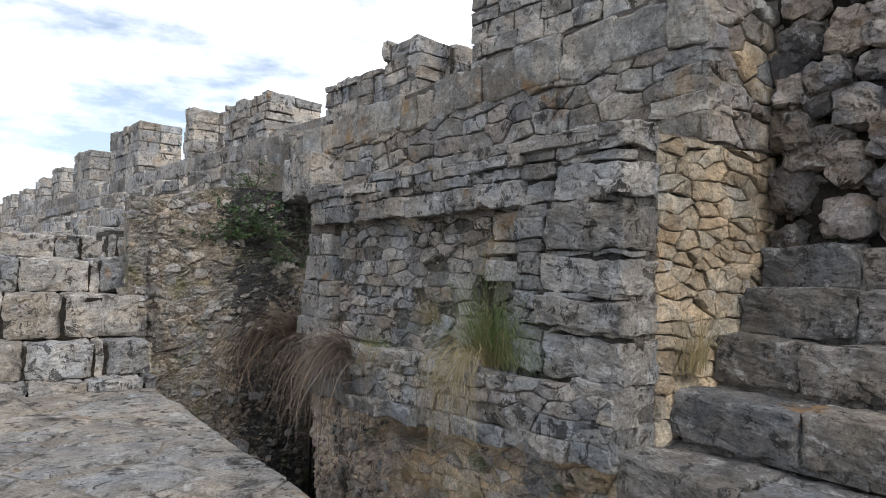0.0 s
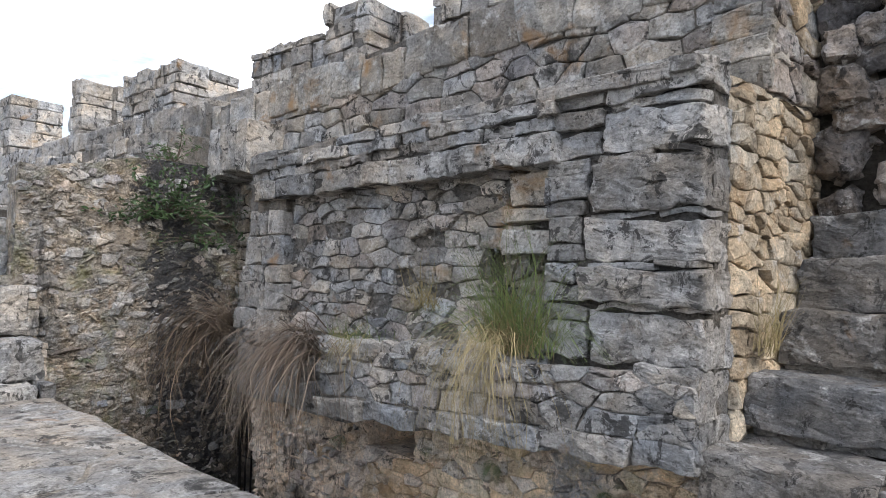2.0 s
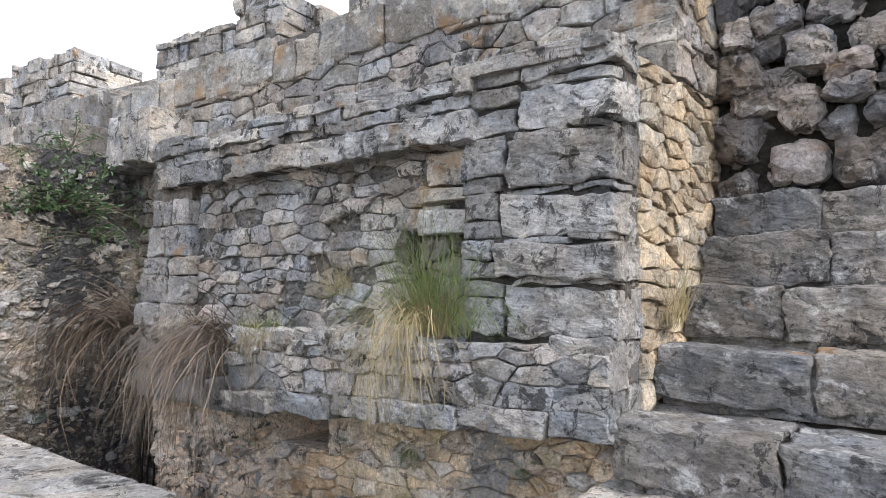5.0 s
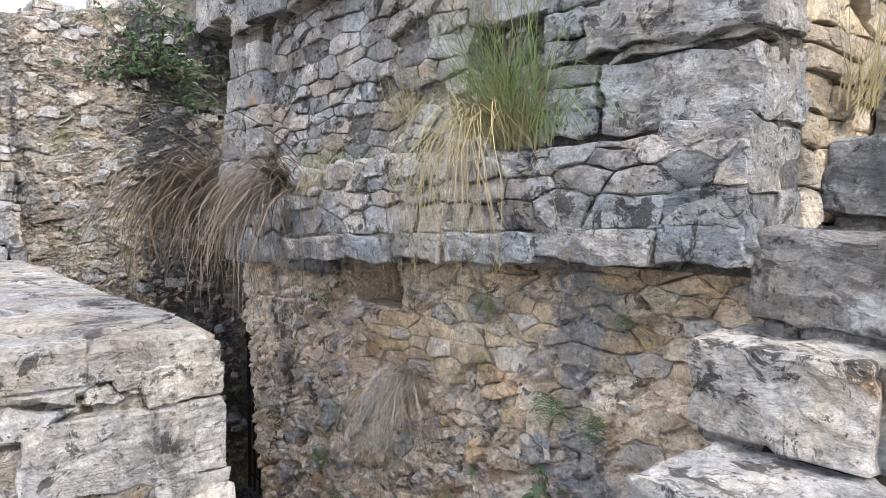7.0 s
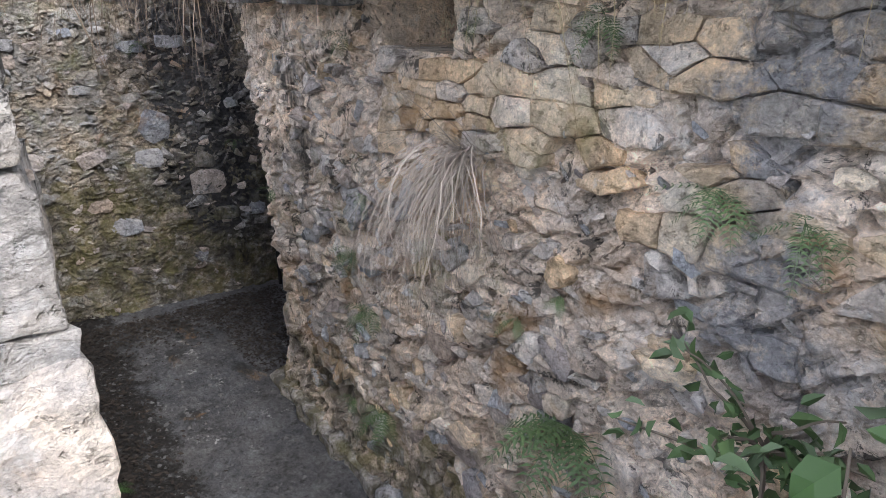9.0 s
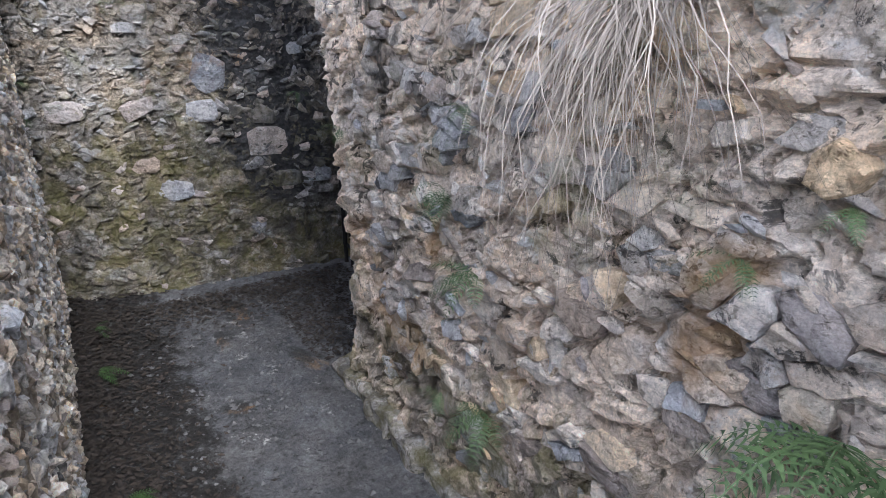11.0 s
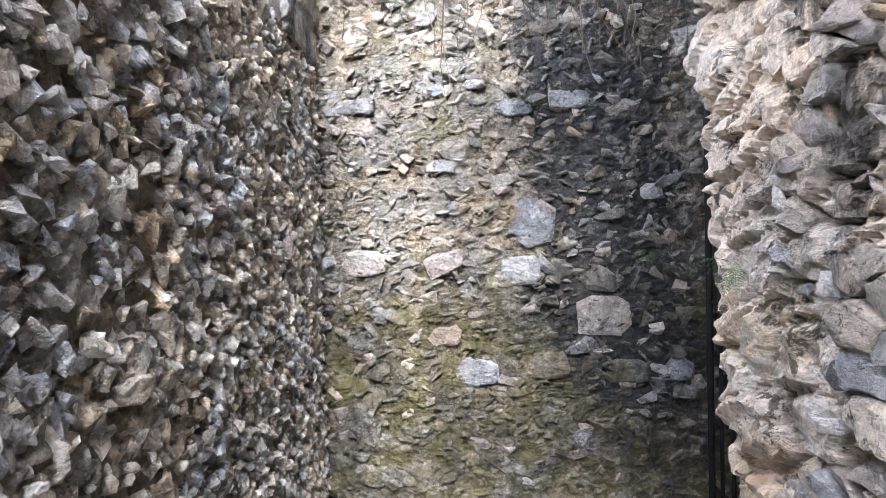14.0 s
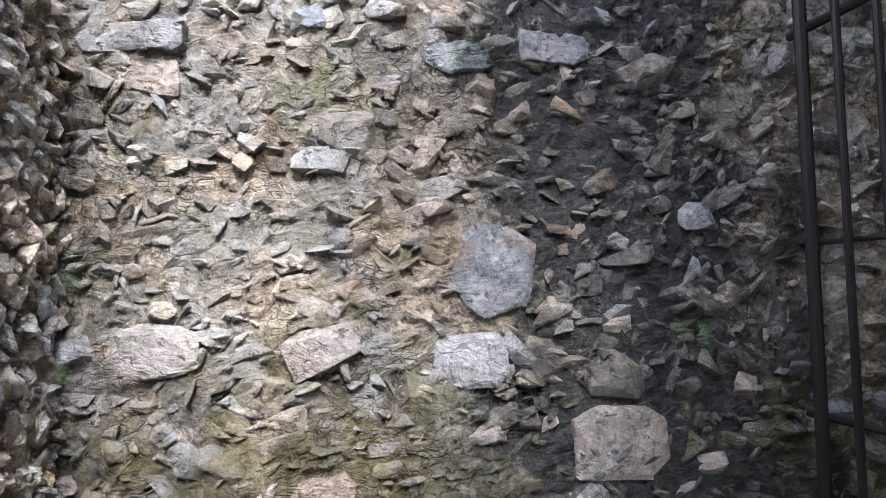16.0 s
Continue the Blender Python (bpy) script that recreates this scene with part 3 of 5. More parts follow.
def block(parent, lo, hi, mat, name="block", seg=5, worn=0.22, rough=0.014, r=rng, turn=0.0, smooth=False, label=""):
    """A hewn stone block between two corners, with worn edges and an uneven face."""
    lo, hi = Vector(lo), Vector(hi)
    half, mid = (hi - lo) / 2, (hi + lo) / 2
    edge = worn * 0.55 * min(half)
    skew = [r.uniform(-1, 1) * 0.035 for _ in range(6)]
    off = Vector((r.uniform(0, 50), r.uniform(0, 50), r.uniform(0, 50)))
    index, verts, faces = {}, [], []

    def vert(i, j, k):
        if (i, j, k) in index:
            return index[(i, j, k)]
        p = Vector([half[a] * max(-1, min(1, (2 * q / seg - 1) * (1 if q in (0, seg) else (seg / (seg - 2)) * (1 - 1.1 * edge / half[a])))) for a, q in enumerate((i, j, k))])
        inner = Vector([max(-(half[a] - edge), min(half[a] - edge, p[a])) for a in range(3)])
        away = p - inner
        if away.length > edge:
            away = away.normalized() * edge
        p = inner + away
        q = p * 5.5 + off
        p += Vector((noise.noise(q), noise.noise(q + Vector((9, 3, 1))), noise.noise(q + Vector((2, 7, 5))))) * rough * 1.3
        near = noise.voronoi(q * 1.9)[1][0]
        h = noise.cell_vector(near * 9.7)
        p += Vector((h.x - 0.5, h.y - 0.5, h.z - 0.5)) * rough * 0.9
        for lacun, amp in ((3.1, 0.8), (7.3, 0.38)):
            w = q * lacun
            p += Vector((noise.noise(w), noise.noise(w + Vector((9, 3, 1))), noise.noise(w + Vector((2, 7, 5))))) * rough * amp
        p.z += skew[0] * p.x + skew[1] * p.y * 0.3
        p.x += skew[2] * p.z
        p.y += skew[3] * p.z + skew[4] * p.x * 0.5
        index[(i, j, k)] = len(verts)
        verts.append(p)
        return index[(i, j, k)]

    for i in range(seg):
        for j in range(seg):
            for f, s in ((0, False), (seg, True)):
                for q in (((f, i, j), (f, i + 1, j), (f, i + 1, j + 1), (f, i, j + 1)), ((j, f, i), (j, f, i + 1), (j + 1, f, i + 1), (j + 1, f, i)), ((i, j, f), (i + 1, j, f), (i + 1, j + 1, f), (i, j + 1, f))):
                    ids = [vert(*c) for c in q]
                    faces.append(tuple(ids if s else ids[::-1]))
    ob = new(name, mesh_from(name, verts, faces, mat, smooth))
    ob.matrix_basis = pose(*mid, 0, 0, turn)
    if parent:
        ob.parent = parent
    if label:
        ob["label"] = label
    return ob


def box(name, lo, hi, mat, parent=None, label=""):
    x0, y0, z0 = lo
    x1, y1, z1 = hi
    v = [(x, y, z) for x in (x0, x1) for y in (y0, y1) for z in (z0, z1)]
    f = [(0, 1, 3, 2), (4, 6, 7, 5), (0, 4, 5, 1), (2, 3, 7, 6), (0, 2, 6, 4), (1, 5, 7, 3)]
    ob = put(name, v, f, mat, parent)
    if not parent:
        tagged(ob, label=label, kind="structure")
    return ob
# ---- ground ----
def build_ground():
    v = [(x, y, -0.12) for x, y in ((-2500, -2500), (2500, -2500), (2500, 2500), (-2500, 2500))]
    tagged(put("ground", v, [(0, 1, 2, 3)], GRAVEL), label="grey-brown earth and stone round the old fort", kind="structure")
    # the gravel floor of the sunken court, rising a little to its end and edges
    nu, nv, verts, faces = 90, 60, [], []
    for j in range(nv + 1):
        for i in range(nu + 1):
            x, y = -5.6 + 6.2 * i / nu, -1.5 + 4.2 * j / nv
            z = 0.02 * noise.noise(Vector((x, y, 0)) * 2.2) + 0.012 * noise.noise(Vector((x, y, 4)) * 9) + 0.1 * max(0, (-4.3 - x)) ** 1.2
            z += 0.1 * max(0, -0.85 - y) * 2 + 0.05 * max(0, y - 0.02) * (1 if y < 0.15 else 0.5)
            verts.append((x, y, z))
    for j in range(nv):
        for i in range(nu):
            a = j * (nu + 1) + i
            faces.append((a, a + 1, a + nu + 2, a + nu + 1))
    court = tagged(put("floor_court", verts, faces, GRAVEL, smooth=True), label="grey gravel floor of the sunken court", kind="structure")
    r = random.Random(5)
    pv, pf = [], []
    for _ in range(1900):
        x, y = r.uniform(-5.0, -0.6), r.uniform(-1.05, 0.3)
        s = r.choice((0.004, 0.006, 0.008, 0.013)) * r.uniform(0.7, 1.3)
        z = 0.02 * noise.noise(Vector((x, y, 0)) * 2.2) + 0.1 * max(0, (-4.3 - x)) ** 1.2 + 0.2 * max(0, -0.85 - y) + s * 0.2
        o, t = len(pv), r.uniform(0, 6)
        for k in range(4):
            pv.append((x + s * math.cos(t + k * 1.57) * r.uniform(0.7, 1.4), y + s * math.sin(t + k * 1.57) * r.uniform(0.7, 1.4), z))
        pv += [(x, y, z + s * 0.8), (x, y, z - s)]
        for k in range(4):
            pf += [(o + k, o + (k + 1) % 4, o + 4), (o + (k + 1) % 4, o + k, o + 5)]
    tagged(put("gravel_stones", pv, pf, PEBBLE), label="loose grey and white gravel on the court floor", category="gravel", kind="stuff")
    lv, lf = [], []
    for _ in range(9500):
        u = r.random()
        if u < 0.62:
            x, y = r.uniform(-5.0, -1.6), -1.1 + abs(r.gauss(0, 0.2))
        elif u < 0.86:
            x, y = -4.95 + abs(r.gauss(0, 0.2)) + 0.2, r.uniform(-1.05, 0.6)
        else:
            x, y = r.uniform(-4.6, -3.6), r.uniform(0.0, 0.5)
        z = 0.02 * noise.noise(Vector((x, y, 0)) * 2.2) + 0.1 * max(0, (-4.3 - x)) ** 1.2 + 0.2 * max(0, -0.85 - y) + r.uniform(0.012, 0.03)
        s, t, o = r.uniform(0.008, 0.022), r.uniform(0, 6.3), len(lv)
        lv += [(x + s * math.cos(t), y + s * math.sin(t), z), (x + s * 0.4 * math.cos(t + 1.6), y + s * 0.4 * math.sin(t + 1.6), z + r.uniform(0, 0.008)), (x - s * math.cos(t), y - s * math.sin(t), z + r.uniform(-0.002, 0.006)), (x + s * 0.4 * math.cos(t - 1.6), y + s * 0.4 * math.sin(t - 1.6), z)]
        lf.append((o, o + 1, o + 2, o + 3))
    tagged(put("leaf_litter", lv, lf, LITTER), label="dark rotting leaf litter along the court walls", category="leaf litter", kind="stuff")


build_ground()


# ---- the steps down which one walks ----
def build_way_down():
    top = tagged(empty("stairs_down", (1, -1.5, 0)), label="uneven old stone steps down into the court", kind="structure")
    box("landing_stairs", (0.72, -3.3, -0.1), (3.3, -2.2, 1.64), MORTAR, label="rough stone landing at the head of the steps")
    line = [(0.95, -2.05, 1.25), (0.75, -1.72, 1.02), (0.5, -1.45, 0.88), (0.22, -1.25, 0.74), (-0.06, -1.1, 0.6), (-0.34, -0.98, 0.46), (-0.6, -0.86, 0.3), (-0.86, -0.76, 0.14)]
    for i, (x, y, z) in enumerate(line):
        b = block(top, (-0.24, -0.62, -0.5), (0.26, 0.62, 0.0), GREY_STEP, "step", worn=0.15)
        nx, ny, _ = line[min(i + 1, len(line) - 1)]
        px, py, _ = line[max(i - 1, 0)]
        b.matrix_basis = pose(x - 1, y + 1.5, z - 0.25, 0, 0, math.degrees(math.atan2(ny - py, nx - px)))
    box("terrace_behind", (-0.5, -7, -0.1), (6, -3.2, 1.6), MORTAR, label="rough stone terrace beside the stairs")


build_way_down()


# ---- the pier with its blind panel ----
def build_pier():
    pier = tagged(empty("wall_pier", (-1.8, 0.3, 2.4)), label="grey limestone pier with a blind panel and a projecting sill", kind="structure")

    def own(ob):
        ob.location = ob.location - pier.location
        ob.parent = pier
        return ob

    face = Plane((-3.72, 0.1, 2.36), (1, 0, 0))
    niche = lambda a, b: -0.16 if 2.55 < a < 2.97 and 0.4 < b < 0.97 else 0.0
    own(core("panel_bed", face, 3.72, 1.66, 0.85, JOINT, res=0.02, amp=0.006, chip=(0.05, 0.014, 0, 1.9), push=niche, parent=pier))
    # the panel's rubble, x -3.07 to -0.74
    panel = Plane((-3.07 - pier.location.x, 0.1 - pier.location.y, 2.76 - pier.location.z), (1, 0, 0))
    r = random.Random(21)
    masonry(pier, panel, rect(2.33, 0.96), rows(2.33, 0.96, 0.088, 0.2, 0.16, r=r), PIER_MIX, 0.02, 0.004, r=r, vary=0.7, rough=0.7, n=12, base=0.0, hang=0.06, skip=lambda a, b: noise.noise(Vector((a * 6.3, b * 7.7, 4))) > 0.36 or (1.9 < a < 2.33 and b < 0.58) or (2.02 < a and b > 0.56), squeeze=0.42)
    scatter(pier, panel, [(r.uniform(0.02, 2.3), r.uniform(0.02, 0.94)) for _ in range(260)], 0.03, (1.5, 0.6, 0.7), PIER_MIX, r, lift=0.3, jitter=30, lean=15, name="chip")
    # inside of the niche
    deep = Plane((-1.17 - pier.location.x, 0.24 - pier.location.y, 2.76 - pier.location.z), (1, 0, 0))
    masonry(pier, deep, rect(0.43, 0.6), rows(0.43, 0.6, 0.11, 0.18, r=r), GREY, 0.03, 0.015, r=r)
    L = pier.location

    def bl(x0, x1, y0, y1, z0, z1, mat=GREY, **kw):
        return block(pier, Vector((x0, y0, z0)) - L, Vector((x1, y1, z1)) - L, mat, "block", r=r, **kw)

    for lo, hi in (((-0.73, 0.02, 2.4), (-0.03, 0.5, 3.98)), ((-3.5, 0.04, 2.5), (-3.1, 0.5, 3.98)), ((-3.4, -0.015, 3.7), (-0.7, 0.5, 3.99))):
        box("joint_bed", Vector(lo) - L, Vector(hi) - L, JOINT, pier)
    # pale blocks closing the head of the niche
    bl(-1.03, -0.755, 0.06, 0.3, 3.5, 3.68, PALE)
    bl(-1.04, -0.75, 0.045, 0.3, 3.42, 3.495, LICHEN)
    bl(-1.02, -0.9, 0.05, 0.3, 3.385, 3.415, LICHEN)
    bl(-1.04, -0.76, 0.04, 0.3, 3.27, 3.38, PALE, worn=0.3)
    # lintel course, cap courses and coping
    for z0, z1, w0, w1, y in ((3.69, 3.83, 0.3, 0.52, -0.045), (3.835, 3.905, 0.2, 0.4, -0.035), (3.91, 3.975, 0.22, 0.5, -0.05)):
        x = -3.46
        while x < -0.72:
            w = r.uniform(w0, w1)
            q = r.uniform(-0.012, 0.012)
            bl(x + 0.006, min(x + w, -0.68), y + r.uniform(-0.02, 0.02), 0.5, z0 + q, z1 + q * 0.4, rough=0.014, worn=0.2, seg=9)
            x += w
    x = -3.5
    while x < -0.1:
        w = r.uniform(0.35, 0.75)
        bl(x + 0.006, min(x + w, 0.0), -0.04 + r.uniform(-0.015, 0.015), 0.66, 3.98, 4.045 + r.uniform(-0.012, 0.012), rough=0.014, worn=0.3)
        x += w
    # left pilaster, battered outwards
    z = 2.72
    for i, h in enumerate((0.17, 0.2, 0.13, 0.22, 0.19)):
        out = -3.74 + 0.28 * (z - 2.72)
        s = r.uniform(-3.42, -3.3)
        bl(out, s - 0.005, 0.0, 0.6, z, z + h - 0.008, worn=0.25)
        bl(s + 0.005, -3.075 + r.uniform(-0.02, 0.02), 0.01, 0.5, z, z + h - 0.008, worn=0.25)
        z += h
    # quoins of the free corner: tall blocks with thin levelling courses between
    z = 2.8
    for h, thin, y, left in ((0.215, 0.03, -0.012, 0.5), (0.15, 0.032, -0.03, 0.56), (0.185, 0.03, -0.012, 0.54), (0.225, 0.032, -0.022, 0.5), (0.175, 0.05, -0.01, 0.44), (0.14, 0.0, -0.02, 0.42)):
        bl(-left, 0.012, y, 0.26, z, z + h - 0.008, worn=0.17, rough=0.016, seg=12)
        if thin:
            bl(-left + 0.04, -0.2, y + 0.012, 0.2, z + h, z + h + thin - 0.006)
            bl(-0.19, 0.0, y + 0.01, 0.2, z + h, z + h + thin - 0.006)
        b = z
        while b < z + h + thin - 0.04:
            hh = r.uniform(0.06, 0.13)
            bl(-0.74, -left - 0.008 + r.uniform(-0.02, 0), -0.005 + r.uniform(-0.02, 0.01), 0.3, b, min(b + hh, z + h + thin) - 0.008, GREY, worn=0.35)
            b += hh
        z += h + thin
    # sill: rough stones on a long slab that rises a little to the corner
    sill = Plane(Vector((-2.3, -0.165, 2.42)) - L, (1, 0.06, 0.035))
    own(core("sill_bed", Plane((-2.3, -0.16, 2.38), (1, 0.06, 0.035)), 2.3, 0.31, 0.45, MORTAR, res=0.02, amp=0.006, chip=(0.05, 0.015, 0, 2.0), parent=pier))
    masonry(pier, sill, rect(2.3, 0.28), rows(2.3, 0.28, 0.08, 0.18, 0.16, r=r), PIER_MIX, 0.022, 0.003, r=r, squeeze=0.42, rough=0.5, vary=0.5, n=12, bulge=0.02)
    x = -2.32
    while x < -0.75:
        w = r.uniform(0.2, 0.42)
        rise = 0.035 * (x + 2.3)
        bl(x + 0.006, min(x + w, -0.72), -0.18 + 0.06 * (x + 2.3) + r.uniform(-0.025, 0.025), 0.3, 2.66 + rise, 2.75 + rise + r.uniform(-0.03, 0.03), GREY, worn=0.6, rough=0.022, seg=8)
        x += w
    x = -2.3
    while x < -0.12:
        w = r.uniform(0.28, 0.5)
        rise = 0.045 * (x + 2.3)
        bl(x + 0.002, min(x + w, 0.0), -0.215 + 0.075 * (x + 2.3) + r.uniform(-0.012, 0.012), 0.4, 2.31 + rise, 2.415 + rise, GREY, worn=0.3, rough=0.012, seg=12)
        x += w
    bl(-0.27, 0.0, -0.05, 0.3, 2.6, 2.79, GREY, worn=0.3, rough=0.02)
    bl(-0.26, 0.01, -0.06, 0.3, 2.44, 2.6, GREY, worn=0.35, rough=0.02)
    # stones left of the sill, where the pilaster stands on the lower wall
    low = Plane(Vector((-3.74, 0.06, 2.2)) - L, (1, 0, 0))
    masonry(pier, low, rect(1.46, 0.54), rows(1.46, 0.54, 0.15, 0.25, r=r), GREY, 0.04, 0.014, r=r)
    # the warm side face beside the stairs
    side = Plane(Vector((0.0, 0.24, 2.4)) - L, (0.07, 1, 0))
    own(core("side_bed", Plane((-0.012, 0.2, 2.3), (0.07, 1, 0)), 1.2, 1.74, 0.5, PALE_MORTAR, res=0.025, amp=0.008, chip=(0.06, 0.015, 0, 1.6), parent=pier))
    masonry(pier, side, rect(1.15, 1.62), rows(1.15, 1.62, 0.095, 0.15, 0.24, r=r), CREAM, 0.022, 0.003, r=r, squeeze=0.5, hang=0.1, rough=0.6, vary=0.5, n=11)
    return pier


build_pier()


# ---- the lower wall under the pier ----
LOWER = Plane((-3.72, 0.15, -0.05), (1, 0, 0))


def lower_left(b):
    return 0.35 * max(0.0, 1 - b / 2.3)


def lower_push(a, b):
    d = 0.0
    if 1.5 < a < 1.92 and 2.12 < b < 2.4:
        d -= 0.8
    d += 0.1 * max(0.0, 0.35 - b) / 0.35
    return d


def build_lower():
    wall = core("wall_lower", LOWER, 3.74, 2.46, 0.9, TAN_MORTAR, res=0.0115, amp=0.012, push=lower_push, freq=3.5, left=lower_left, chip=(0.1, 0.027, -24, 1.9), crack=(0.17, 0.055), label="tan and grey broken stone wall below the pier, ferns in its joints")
    r = random.Random(33)
    skip = lambda a, b: (1.47 < a < 1.95 and 2.08 < b < 2.42)
    hewn = Plane(LOWER.at(1.5, 1.72, 0.0), (1, 0, 0))
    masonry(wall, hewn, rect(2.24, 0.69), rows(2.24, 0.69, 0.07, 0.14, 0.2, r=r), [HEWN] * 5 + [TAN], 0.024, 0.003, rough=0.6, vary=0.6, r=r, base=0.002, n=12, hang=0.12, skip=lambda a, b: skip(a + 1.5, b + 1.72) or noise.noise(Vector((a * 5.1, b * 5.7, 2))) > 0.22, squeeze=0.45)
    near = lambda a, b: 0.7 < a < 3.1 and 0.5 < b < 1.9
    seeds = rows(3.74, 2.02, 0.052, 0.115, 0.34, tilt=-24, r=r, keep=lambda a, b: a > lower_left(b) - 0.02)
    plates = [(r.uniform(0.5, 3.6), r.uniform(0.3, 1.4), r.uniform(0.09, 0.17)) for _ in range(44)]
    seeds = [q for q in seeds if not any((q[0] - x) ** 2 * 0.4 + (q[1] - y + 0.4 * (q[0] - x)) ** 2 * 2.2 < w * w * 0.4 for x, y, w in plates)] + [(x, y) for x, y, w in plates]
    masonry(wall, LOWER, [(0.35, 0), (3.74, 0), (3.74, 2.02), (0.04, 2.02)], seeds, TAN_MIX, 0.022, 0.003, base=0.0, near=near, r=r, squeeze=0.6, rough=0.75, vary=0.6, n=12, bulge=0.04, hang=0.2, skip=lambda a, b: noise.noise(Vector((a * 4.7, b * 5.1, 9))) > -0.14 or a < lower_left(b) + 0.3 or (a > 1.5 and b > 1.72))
    chips = [(r.uniform(0.3, 3.7), r.uniform(0.05, 2.3)) for _ in range(600)]
    scatter(wall, LOWER, [q for q in chips if not skip(*q) and q[0] > lower_left(q[1]) + 0.3], 0.05, (1.7, 0.5, 0.8), TAN_MIX, r, lift=0.1, tilt=-24, jitter=22, lean=22, name="chip")
    # the end that turns to the gate, and a low footing
    RETURN = Plane((-3.4, 2.4, -0.05), (0, -1, 0), (-0.14, 0, 1))
    turn = core("wall_lower_return", RETURN, 2.2, 2.46, 0.3, TAN_MORTAR, amp=0.03, label="rough stone return of the lower wall beside the gate")
    masonry(turn, RETURN, rect(2.2, 2.4), rows(2.2, 2.4, 0.13, 0.22, r=r), TAN, 0.035, 0.012, r=r, rough=0.5)
    foot = tagged(empty("footing", (-2.6, 0.1, 0)), label="low mossy stone footing along the wall", kind="structure")
    x = -3.55
    while x < -0.9:
        w = r.uniform(0.25, 0.5)
        block(foot, (x + 2.6, -0.06 + r.uniform(-0.03, 0.02), -0.1), (x + w + 2.6, 0.2, 0.06 + r.uniform(-0.04, 0.05)), SLATE, "stone", r=r, worn=0.4, rough=0.02, seg=8)
        x += w


build_lower()

# ---- the end wall of the court ----
END_DIR = Vector((0.075, 1.0, 0)).normalized()
END_PL = Plane(Vector((-4.9, -0.2, -0.05)) - END_DIR * 1.05, END_DIR)


def end_top(a):
    return 4.05 + 0.16 * min(max((a - 0.2) / 0.7, 0), 1) + 0.05 * noise.noise(Vector((a * 3, 0, 8)))


def build_end_wall():
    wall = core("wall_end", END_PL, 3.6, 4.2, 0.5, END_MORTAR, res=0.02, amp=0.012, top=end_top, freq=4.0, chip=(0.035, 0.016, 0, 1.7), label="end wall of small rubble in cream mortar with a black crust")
    r = random.Random(44)
    seeds = rows(3.6, 4.15, 0.056, 0.1, 0.34, r=r, keep=lambda a, b: b < end_top(a) - 0.03)
    # a few large blocks set among the rubble: centre and size
    big = [(1.14, 1.44, 0.21, 0.23), (1.08, 1.22, 0.2, 0.15), (1.44, 1.0, 0.25, 0.2), (0.86, 0.75, 0.2, 0.13), (0.34, 1.27, 0.2, 0.13), (0.3, 2.0, 0.26, 0.08), (1.06, 1.97, 0.16, 0.08), (0.72, 0.92, 0.16, 0.1), (1.2, 0.78, 0.18, 0.13), (1.3, 2.0, 0.2, 0.1), (1.55, 0.74, 0.2, 0.12), (0.76, 3.5, 0.28, 0.16)]
    seeds = [s for s in seeds if not any(abs(s[0] - x) < w * 0.62 and abs(s[1] - y) < h * 0.68 for x, y, w, h in big)]
    near = lambda a, b: 0.15 < a < 1.5 and 0.75 < b < 2.05
    seeds = [q for q in seeds if q[1] < min(2.5, end_top(q[0]) - 0.05)]
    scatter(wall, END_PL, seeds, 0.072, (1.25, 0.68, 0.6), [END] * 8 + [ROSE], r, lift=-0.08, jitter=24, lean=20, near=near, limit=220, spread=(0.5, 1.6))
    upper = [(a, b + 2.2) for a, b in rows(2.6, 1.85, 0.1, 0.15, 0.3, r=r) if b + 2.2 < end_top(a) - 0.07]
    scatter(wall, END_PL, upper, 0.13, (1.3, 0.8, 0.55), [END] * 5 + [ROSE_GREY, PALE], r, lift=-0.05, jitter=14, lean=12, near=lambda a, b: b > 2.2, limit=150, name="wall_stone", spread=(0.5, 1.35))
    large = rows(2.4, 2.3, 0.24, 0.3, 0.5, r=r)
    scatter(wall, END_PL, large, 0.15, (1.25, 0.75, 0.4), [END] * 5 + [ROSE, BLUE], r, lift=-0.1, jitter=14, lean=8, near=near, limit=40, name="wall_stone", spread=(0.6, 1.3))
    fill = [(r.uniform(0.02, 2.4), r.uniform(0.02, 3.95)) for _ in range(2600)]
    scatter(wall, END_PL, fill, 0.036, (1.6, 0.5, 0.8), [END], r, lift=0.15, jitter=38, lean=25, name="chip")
    for x, y, w, h in big:
        poly = [(x + 0.54 * w * math.copysign(abs(math.cos(t * 0.698 + 0.4)) ** 0.6, math.cos(t * 0.698 + 0.4)) * r.uniform(0.8, 1.08), y + 0.54 * h * math.copysign(abs(math.sin(t * 0.698 + 0.4)) ** 0.6, math.sin(t * 0.698 + 0.4)) * r.uniform(0.8, 1.08)) for t in range(9)]
        v, f = stone_shape(END_PL, poly, 0.022, 0.004, r, 18, 0.1, 0.9)
        put("large_stone", v, f, r.choice((END, BLUE, ROSE, END)) if (x, y) != (1.14, 1.44) else BLUE, wall, False, centre=True)


build_end_wall()

# ---- the rough wall on the other side of the court, with its flagged top ----
LEFT = Plane((-0.93, -1.12, -0.05), (-1, 0, 0))


